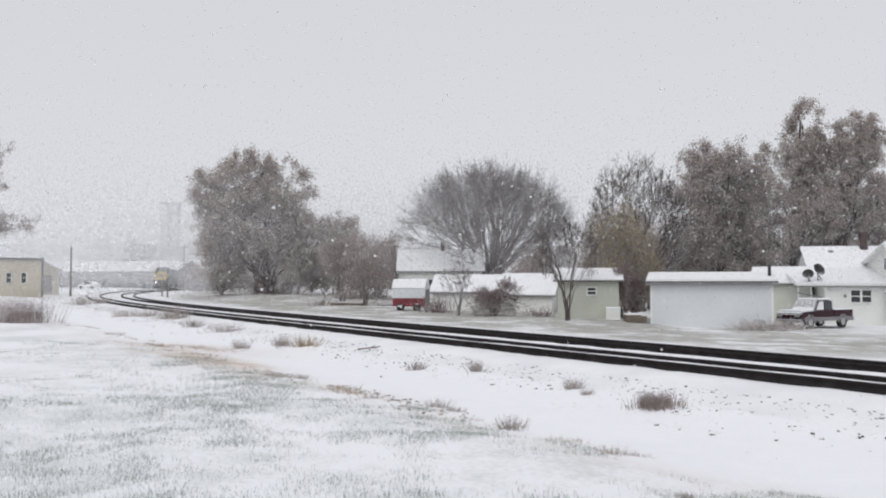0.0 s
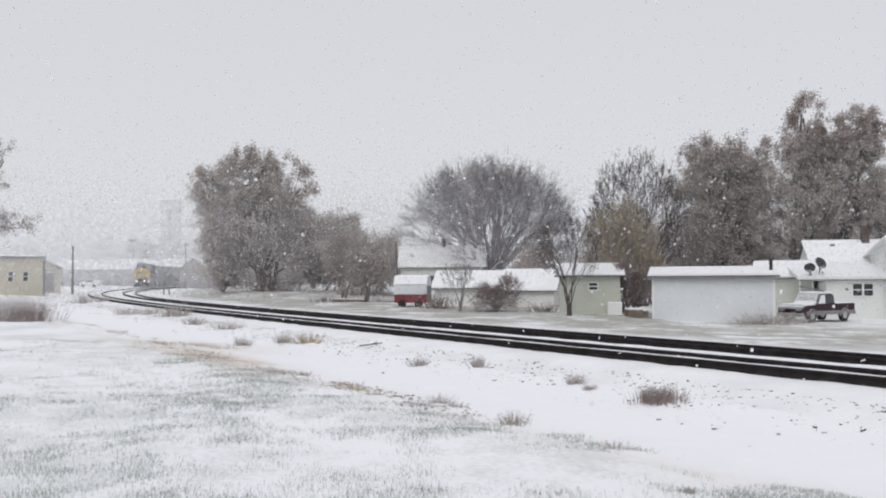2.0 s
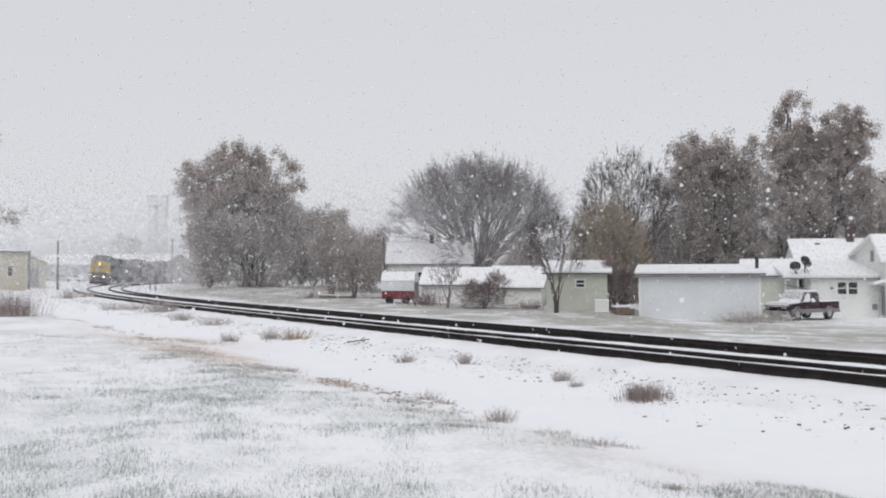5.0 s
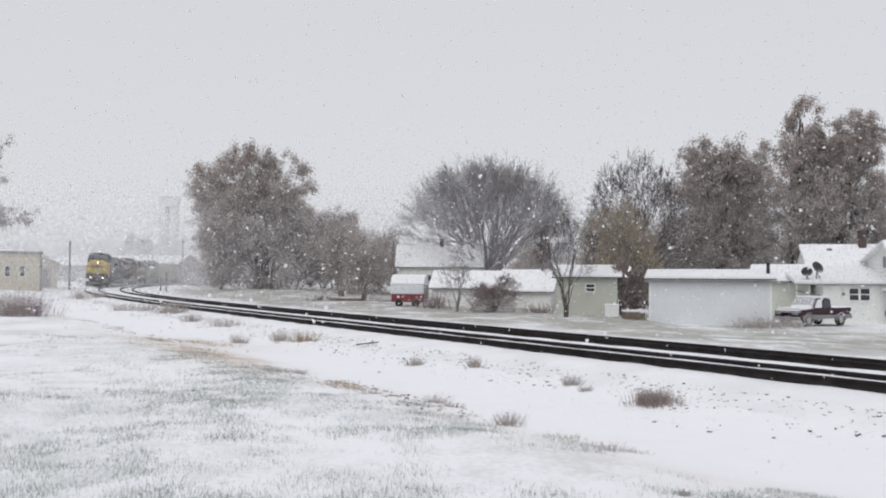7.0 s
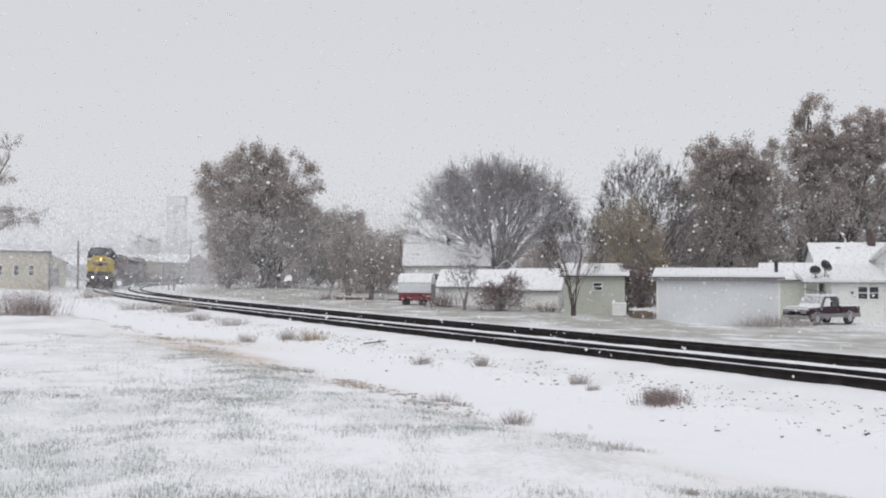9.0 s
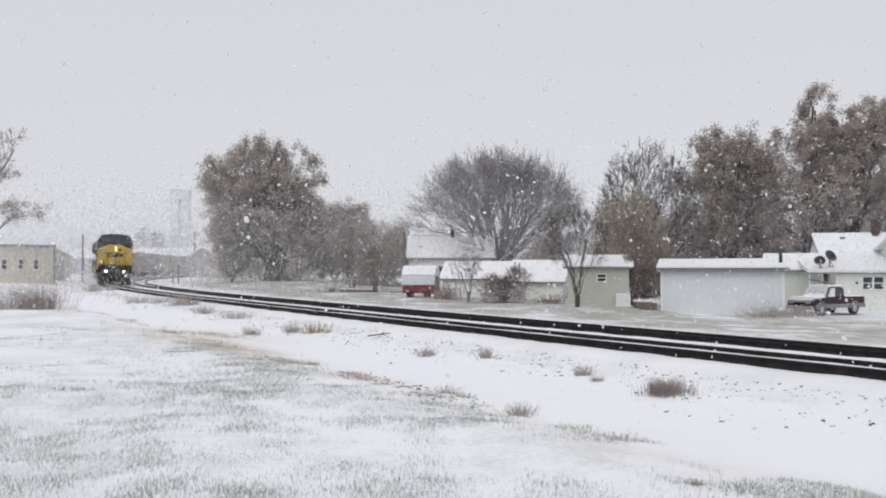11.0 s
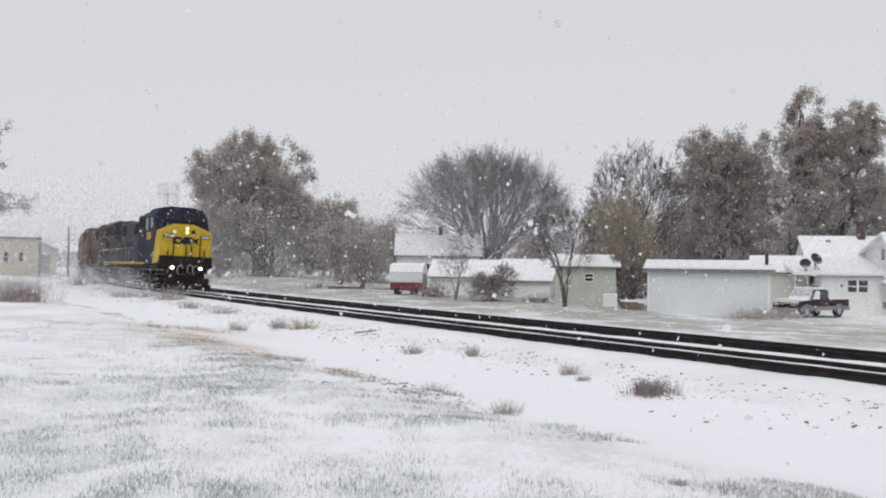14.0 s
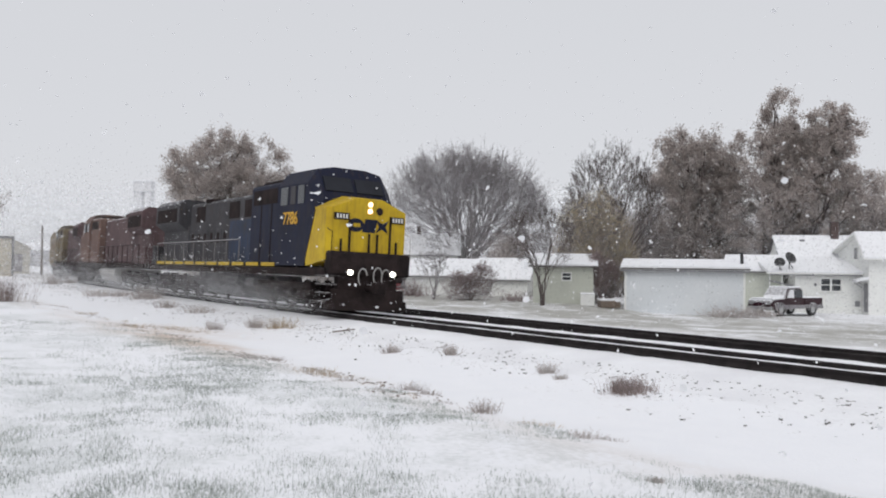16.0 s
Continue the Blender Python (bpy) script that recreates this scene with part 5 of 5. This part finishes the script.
def hopper(label, mat):
    e = thing("hopper_car", label, "freight car", group="freight cars of the train")
    bm = bmesh.new()
    prism(bm, [(-0.2, 1.3), (-0.2, 4.3), (-0.6, 4.5), (-15.4, 4.5), (-15.8, 4.3), (-15.8, 1.3), (-13.2, 1.1), (-2.8, 1.1)], "y", -1.55, 1.55)
    body = part("body", bm, mat, e)
    for i in range(13):
        part("side_rib", boxed(-15.6 + i * 1.25, -15.48 + i * 1.25, -1.66, -1.55, 1.3, 4.3), mat, body)
    for x in (-4.2, -8.0, -11.8):
        bm = bmesh.new()
        loft(bm, [[(x - 1.5, -1.3, 1.15), (x + 1.5, -1.3, 1.15), (x + 1.5, 1.3, 1.15), (x - 1.5, 1.3, 1.15)], [(x - 0.5, -0.6, 0.4), (x + 0.5, -0.6, 0.4), (x + 0.5, 0.6, 0.4), (x - 0.5, 0.6, 0.4)]])
        part("chute", bm, mat, e)
    part("roof_snow", boxed(-15.4, -0.6, -1.4, 1.4, 4.48, 4.6, bevel=0.05), SNOW, e)
    ws = bogie(e, (-1.4, -3.1), GRIME) + bogie(e, (-12.9, -14.6), GRIME)
    for x in (0.1, -16.1):
        part("coupler", boxed(x - 0.35, x + 0.35, -0.12, 0.12, 0.72, 0.98), GRIME, e)
    return e, ws


LEAD = locomotive("dark blue lead locomotive with yellow nose and lit headlights", YELLOW, BLUE, LOCO_GREY, TANK, True)
SECOND = locomotive("faded maroon trailing locomotive with orange cab", SALMON, SALMON, FADED, PALETANK, False)
THIRD = locomotive("dull maroon trailing locomotive with tan cab", TAN_WORN, TAN_WORN, FADED, TANK, False)
CARS = [hopper("dusty covered hopper car in the train", HOPPER if i % 3 != 1 else HOPPER_GREY) for i in range(8)]


def where(t):
    """Distance of the headlight along the line at t seconds."""
    d = 16 - t
    return 12.253 * d - 0.0841 * d * d - 0.25


def riding(s, length, flipped):
    """Pose of a vehicle whose front end is at the distance s along the line."""
    xa, ya, _ = on_line(s + 4)
    xb, yb, _ = on_line(s + length - 4)
    d = Vector((xa - xb, ya - yb, 0)).normalized()
    x, y = xa + d.x * 4, ya + d.y * 4
    yaw = math.degrees(math.atan2(d.y, d.x))
    m = pose(x, y, -0.03, -2.3, 0, yaw)
    if flipped:
        m = pose(x - d.x * length, y - d.y * length, -0.03, 2.3, 0, yaw + 180)
    return m


def motions():
    consist = [(LEAD, 0.0, 21.6, False), (SECOND, 21.9, 21.6, True), (THIRD, 43.8, 21.6, True)]
    consist += [(c, 65.7 + i * 16.6, 16.2, False) for i, c in enumerate(CARS)]
    steps = [i * 0.25 for i in range(65)]
    for (ob, wheels), back, length, flipped in consist:
        walk(ob, [(t, riding(where(t) + back, length, flipped)) for t in steps])
        if back < 45:
            for w in wheels:
                x, y, z = w.location
                sign = -1 if flipped else 1
                turn = [(t, pose(x, y, z, 0, math.degrees(sign * (where(0) - where(t)) / 0.52), 0)) for t in [i / 15 for i in range(241)]]
                walk(w, turn)
    for ob, back in SPRAY:
        walk(ob, [(t, riding(where(t) + back, 21.6, False)) for t in steps])
    for ob, v in SNOWFALL:
        walk(ob, [(0.0, pose(0, 0, 0)), (8.0, pose(v[0] * 8, v[1] * 8, v[2] * 8)), (16.0, pose(v[0] * 16, v[1] * 16, v[2] * 16))])


# ---- falling snow and the haze shaped from it ----
def flakes(name, label, seed, count, near, far, low, high, size, v, power=1.0, keep=0.0, flat=False, mat=None):
    """Loose snowflakes in a wedge before the viewer, falling with the wind at v; flat: single triangles, as the haze
    layers use.
    """
    rng = np.random.default_rng(seed)
    d = near + (far - near) * rng.uniform(0, 1, count) ** power
    a = rng.uniform(-0.58, 0.58, count)
    drop = rng.uniform(0, 16, count)
    c = np.stack([d * np.sin(a) - v[0] * drop, d * np.cos(a) - v[1] * drop, rng.uniform(low, high, count) - v[2] * drop], 1)
    if keep:
        for q in np.linspace(0, 16, 65):
            p = c + np.array(v) * q
            c = c[np.hypot(np.hypot(p[:, 0], p[:, 1]), p[:, 2] - 1.6) > keep]
    n = len(c)
    s = size * rng.uniform(0.5, 1.4, n)
    if size < 0.02:
        s *= np.clip(np.hypot(c[:, 0], c[:, 1]) / 12, 0.5, 1.6)
    if flat:
        s *= d / far
        o = rng.normal(0, 1, (n, 3, 3))
        o /= np.linalg.norm(o, axis=2)[..., None]
        vs = (c[:, None] + o * s[:, None, None]).reshape(-1, 3)
        f = np.arange(3 * n).reshape(-1, 3)
    else:
        # a crumpled eight-sided fan about its middle
        q = rng.normal(0, 1, (n, 3))
        q /= np.linalg.norm(q, axis=1)[:, None]
        a1 = np.cross(q, rng.normal(0, 1, (n, 3)))
        a1 /= np.linalg.norm(a1, axis=1)[:, None]
        a2 = np.cross(q, a1)
        ang = np.arange(8) * np.pi / 4
        rim = rng.uniform(0.75, 1.1, (n, 8))
        ring = (a1[:, None] * (np.cos(ang) * rim)[..., None] + a2[:, None] * (np.sin(ang) * rim)[..., None] + q[:, None] * rng.normal(0, 0.25, (n, 8))[..., None]) * s[:, None, None]
        vs = np.concatenate([c[:, None], c[:, None] + ring], 1).reshape(-1, 3)
        fan = np.array([(0, k + 1, (k + 1) % 8 + 1) for k in range(8)])
        f = (np.arange(n)[:, None, None] * 9 + fan).reshape(-1, 3)
    ob = mesh_arrays(name, vs, f, mat or FLAKE)
    return tagged(ob, label, "snow", kind="stuff"), v


SNOWFALL = [
    flakes("falling_snow", "loose white snowflakes falling close by", 1, 2600, 1.2, 14, -2, 6, 0.014, (0.9, -0.3, -1.5), keep=1.7),
    flakes("falling_snow", "loose white snowflakes falling over the tracks", 2, 11000, 12, 45, -2, 12, 0.027, (0.8, 0.2, -1.3), 0.6),
    # These three layers are added haze, built from see-through triangles
    flakes("falling_snow", "see-through white triangles forming snow haze in the distance", 3, 300000, 38, 110, -1, 9, 0.145, (0.25, 0.05, -0.35), 0.5, flat=True, mat=HAZE_FLURRY),
    flakes("falling_snow", "see-through white triangles forming snow haze far away", 4, 320000, 100, 250, -1, 9, 0.44, (0.15, 0.05, -0.2), 0.7, flat=True, mat=HAZE_VEIL),
    flakes("falling_snow", "see-through white triangles forming snow haze beyond the tracks", 5, 80000, 250, 425, -1, 30, 1.5, (0.15, 0.05, -0.25), 0.7, flat=True, mat=HAZE_VEIL),
]


def blown_snow(seed, xs, count):
    """Powder whirled up beside the wheels, carried along by the train."""
    rng = np.random.default_rng(seed)
    x = np.concatenate([rng.normal(a, 1.6, count) for a in xs])
    n = len(x)
    y = -1.3 - np.abs(rng.normal(0, 0.7, n))
    z = np.abs(rng.normal(0, 0.6, n)) * np.clip(0.6 - x / 16, 0.5, 1.5)
    k = rng.random(n) < 0.2
    y[k] = 1.4 + np.abs(rng.normal(0, 0.5, k.sum()))
    c = np.stack([x, y, z], 1)
    o = rng.normal(0, 1, (n, 3, 3))
    o /= np.linalg.norm(o, axis=2)[..., None]
    v = (c[:, None] + o * (0.0105 * rng.uniform(0.5, 1.4, n))[:, None, None]).reshape(-1, 3)
    ob = mesh_arrays("blown_snow", v, np.arange(3 * n).reshape(-1, 3), FLAKE)
    return tagged(ob, "powder snow whirled up along the passing train", "snow", kind="stuff")


SPRAY = [(blown_snow(21, (-3, -6, -9, -12, -15, -18, -21), 11000), 0.0), (blown_snow(22, (-2, -6, -10, -14, -18), 12000), 21.9), (blown_snow(23, (-2, -6, -10, -14, -18), 12000), 43.8)]


CLOD = material("frozen_soil", (0.34, 0.27, 0.22), 0.9, (0.2, 0.15, 0.12), 5, 0.2, snow=0.25, island=0.35)


# ---- weeds, bushes, grass and stones ----
def clump(seed, x, y, width, height, count, mat, name, label, category="bush", thick=0.012, spread=0.5, group="", fan=1.6):
    """A bush of many thin stems that fan out, each with a few side twigs."""
    rng = np.random.default_rng(seed)
    e = thing(name, label, category, pose(x, y, land_at(x, y) - 0.03), group)
    n = count
    base = np.stack([rng.normal(0, width * 0.22, n), rng.normal(0, width * 0.18, n), np.zeros(n)], 1)
    d = np.stack([base[:, 0] / width * fan + rng.normal(0, spread, n), rng.normal(0, spread, n), np.ones(n)], 1)
    d /= np.linalg.norm(d, axis=1)[:, None]
    L = height * rng.uniform(0.55, 1.1, n)
    t = np.linspace(0, 1, 4)
    P = base[:, None] + d[:, None] * (L[:, None] * t)[..., None] + rng.normal(0, height * 0.03, (n, 4, 3)) * t[None, :, None]
    R0 = np.full((n, 1), thick) * (1.1 - t)[None]
    par = np.repeat(np.arange(n), 2)
    f = rng.integers(1, 4, n * 2)
    p = P[par, f]
    q = d[par] + rng.normal(0, 0.6, (n * 2, 3))
    q /= np.linalg.norm(q, axis=1)[:, None]
    P2 = p[:, None] + q[:, None] * (height * 0.28 * rng.uniform(0.4, 1, n * 2)[:, None] * t)[..., None]
    R2 = np.full((n * 2, 1), thick * 0.7) * (1.1 - t)[None]
    v, fc = tubes([(P, R0), (P2, R2)], sides=(3, 3), skip=(1, 3))
    tagged(mesh_arrays("brushwood", v, fc, mat, e), kind="stuff")
    return e


def place(u, s):
    """A spot u metres off the line (positive to the houses) at the distance s along it."""
    x, y, a = on_line(s)
    return float(x + math.cos(a) * u), float(y - math.sin(a) * u)


def planting():
    clump(50, 3.34, 13.4, 0.82, 0.24, 560, DRY_BUSH, "weed_clump", "low dry reddish weed clump in the snow", thick=0.004, spread=0.15, fan=0.4)
    clump(52, -0.6, 62.5, 3.0, 1.4, 120, TWIG_RED, "bush", "low leafless reddish bush by the trailer", thick=0.02)
    clump(47, 6.7, 58.6, 2.2, 0.8, 110, TWIG_RED, "bush", "low leafless reddish bush beside the shed", thick=0.016)
    clump(53, -17.4, 35.0, 2.4, 1.0, 520, DRY_BUSH, "bush", "tall dry frosted weeds at the lawn's edge", thick=0.006, spread=0.14, fan=0.7)
    clump(54, -19.2, 34.4, 2.2, 1.0, 420, DRY_BUSH, "bush", "tall dry frosted weeds at the lawn's edge", thick=0.006, spread=0.14, fan=0.7)
    clump(55, 18.1, 48.4, 2.8, 0.85, 260, WEED, "brush_pile", "heap of snowy sticks before the truck", "brush", thick=0.02, spread=1.4)
    clump(56, 20.4, 50.6, 2.4, 0.7, 240, WEED, "brush_pile", "heap of snowy sticks before the truck", "brush", thick=0.02, spread=1.4)
    clump(57, -11.0, 98, 5, 1.6, 120, WEED, "bush", "brush under the trees", thick=0.03)
    clump(58, -22, 108, 7, 2.2, 200, TWIG_RED, "bush", "brush round the foot of the cottonwood", thick=0.035)
    for i, (x, y, w, h) in enumerate([(-18.0, 47.8, 1.6, 0.5), (-16.1, 46.2, 1.3, 0.4), (-14.0, 43.0, 1.0, 0.7), (-13.2, 42.2, 0.8, 0.7), (-10.8, 36.4, 1.0, 0.4), (-8.5, 32.9, 1.3, 0.35), (-6.0, 25.0, 0.5, 0.3), (-5.0, 26.2, 0.6, 0.35),
                                      (-0.63, 19.2, 0.4, 0.22), (0.7, 18.5, 0.3, 0.25), (2.35, 15.5, 0.35, 0.22), (2.5, 14.8, 0.25, 0.12), (-1.1, 12.9, 0.45, 0.1), (-0.12, 12.4, 0.35, 0.16), (0.12, 12.05, 0.3, 0.1),
                                      (0.82, 10.7, 0.45, 0.16), (-3.2, 15.7, 0.5, 0.12), (-2.7, 15.9, 0.35, 0.12), (1.7, 8.9, 0.5, 0.1), (2.0, 8.9, 0.35, 0.06), (-29.9, 70, 2.2, 0.8), (-28.0, 69, 1.6, 0.6), (1.9, 6.7, 0.12, 0.05)]):
        clump(60 + i, x, y, w, h, 110, WEED, "weed_clump", "small dry weed clump poking through the snow", spread=0.28, thick=0.002 + 0.00017 * y, group="weed clumps beside the track")
    for i, (x, y, w, h) in enumerate([(-4.2, 25.7, 1.0, 0.36), (-1.7, 13.9, 0.8, 0.12), (-1.4, 13.4, 0.7, 0.1), (-7.3, 24.5, 1.8, 0.12), (-8.0, 23.4, 1.8, 0.1), (-6.4, 23.9, 1.5, 0.1), (1.3, 9.6, 0.7, 0.07)]):
        clump(90 + i, x, y, w, h, 120, STRAW, "straw_tuft", "tuft of straw-coloured dead grass", "grass", spread=0.35, thick=0.002 + 0.0002 * y, group="straw tufts")
    rng = random.Random(7)
    for i in range(34):
        x, y = place(-7.5 + rng.gauss(0, 0.45), rng.uniform(-15, 20))
        clump(120 + i, x, y, rng.uniform(0.15, 0.45), rng.uniform(0.03, 0.09), 50, STRAW if rng.random() < 0.5 else DRY_BUSH, "grass_tuft", "low dead grass tuft along the lawn's edge", "grass",
              thick=0.002 + 0.0001 * y, spread=0.5, group="tufts along the lawn's edge")
    clump(59, -10.6, 76.3, 2.6, 0.8, 60, TWIG_RED, "brush_pile", "dark heap of cut branches beside the tracks", "brush", thick=0.035, spread=1.3)
    e = thing("fallen_log", "dark fallen log dusted with snow", "log", pose(-8.6, 75.5, land_at(-8.6, 75.5)))
    bm = bmesh.new()
    rod(bm, (-1.5, 0, 0.15), (1.6, -0.4, 0.12), 0.2, 0.13, n=10)
    part("log", bm, WOOD, e)
    e = thing("fallen_stick", "dark fallen stick lying on the snow", "stick", pose(-2.1, 23.5, land_at(-2.1, 23.5)))
    bm = bmesh.new()
    rod(bm, (-0.3, 0, 0.03), (0.32, 0.1, 0.1), 0.03, 0.02, n=7)
    rod(bm, (0.05, 0.05, 0.06), (0.2, -0.1, 0.16), 0.015, 0.01, n=6)
    part("stick", bm, WOOD, e)


def grass():
    """Frosted blades that stand out of the thin snow on the lawn."""
    rng = np.random.default_rng(8)
    n = 560000
    d = 4.5 + 21 * rng.uniform(0, 1, n) ** 1.35
    a = rng.uniform(-0.56, 0.56, n)
    x, y = d * np.sin(a), d * np.cos(a)
    u = off_line(x, y)
    patch = np.array([noise.noise((p * 0.45, q * 0.45, 3)) + 0.6 * noise.noise((p * 1.7, q * 1.7, 5)) for p, q in zip(x, y)])
    ok = (u < -7.5 + 0.7 * patch) & (patch + rng.normal(0, 0.24, n) > 0.12 + 0.3 * np.clip((-x - 2.5) / 5, 0, 1))
    x, y = x[ok], y[ok]
    z = land(x, y) + np.array([noise.noise((p * 0.6, q * 0.6, 0)) * 0.05 + noise.noise((p * 2.1, q * 2.1, 4)) * 0.02 for p, q in zip(x, y)])
    n = len(x)
    h = rng.uniform(0.012, 0.048, n)
    ang = rng.uniform(0, np.pi, n)
    w = 0.0018 + 0.00017 * np.hypot(x, y)
    lean = rng.normal(0, 0.35, (n, 2)) * h[:, None]
    b0 = np.stack([x + np.cos(ang) * w, y + np.sin(ang) * w, z - 0.02], 1)
    b1 = np.stack([x - np.cos(ang) * w, y - np.sin(ang) * w, z - 0.02], 1)
    tip = np.stack([x + lean[:, 0], y + lean[:, 1], z + h], 1)
    v = np.stack([b0, b1, tip], 1).reshape(-1, 3)
    tagged(mesh_arrays("grass", v, np.arange(3 * n).reshape(-1, 3), BLADE), "frosted grass blades poking through thin snow", "grass", kind="stuff")


def stones():
    rng = np.random.default_rng(12)
    n = 3800
    s = rng.uniform(-20, 60, n)
    u = -1.6 - np.abs(rng.normal(0, 1.0, n)) - 0.3
    vs, fs = [], []
    x, y, a = on_line(s)
    X, Y = x + np.cos(a) * u, y - np.sin(a) * u
    z = np.interp(u, [-3.3, -2.4, -1.7, -1.2], [-0.42, -0.315, -0.225, -0.185])
    z = np.where(u < -3.2, land(X, Y), z)
    r = 0.009 + 0.03 * rng.uniform(0, 1, n) ** 2
    o = rng.normal(0, 1, (n, 6, 3)) * 0.25 + np.array([(1, 0, 0), (-1, 0, 0), (0, 1, 0), (0, -1, 0), (0, 0, 0.8), (0, 0, -0.8)])
    v = (np.stack([X, Y, z], 1)[:, None] + o * r[:, None, None]).reshape(-1, 3)
    q = np.array([(0, 2, 4), (2, 1, 4), (1, 3, 4), (3, 0, 4), (2, 0, 5), (1, 2, 5), (3, 1, 5), (0, 3, 5)])
    f = (np.arange(n)[:, None, None] * 6 + q).reshape(-1, 3)
    tagged(mesh_arrays("ballast_stones", v, f, STONE), "dark ballast stones poking through the snow", "stones", kind="stuff")


def soil_clods():
    """Bare frozen clods where the lawn breaks off towards the track."""
    rng = np.random.default_rng(31)
    n = 700
    s = np.concatenate([rng.normal(c, 0.7, n // 7) for c in (-13.5, -11, -8.5, -4, 0.5, 6, 12)])
    u = rng.normal(-7.25, 0.22, len(s))
    x, y, a = on_line(s)
    X, Y = x + np.cos(a) * u, y - np.sin(a) * u
    z = land(X, Y) + np.array([noise.noise((p * 0.6, q * 0.6, 0)) * 0.05 + noise.noise((p * 2.1, q * 2.1, 4)) * 0.02 for p, q in zip(X, Y)])
    m = len(s)
    r = rng.uniform(0.008, 0.035, m)
    o = rng.normal(0, 1, (m, 6, 3)) * 0.25 + np.array([(1, 0, 0), (-1, 0, 0), (0, 1, 0), (0, -1, 0), (0, 0, 0.6), (0, 0, -0.6)])
    v = (np.stack([X, Y, z], 1)[:, None] + o * r[:, None, None]).reshape(-1, 3)
    q = np.array([(0, 2, 4), (2, 1, 4), (1, 3, 4), (3, 0, 4), (2, 0, 5), (1, 2, 5), (3, 1, 5), (0, 3, 5)])
    f = (np.arange(m)[:, None, None] * 6 + q).reshape(-1, 3)
    tagged(mesh_arrays("soil_clods", v, f, CLOD), "brown frozen soil clods along the lawn's edge", "soil", kind="stuff")


planting()
soil_clods()
grass()
stones()
motions()
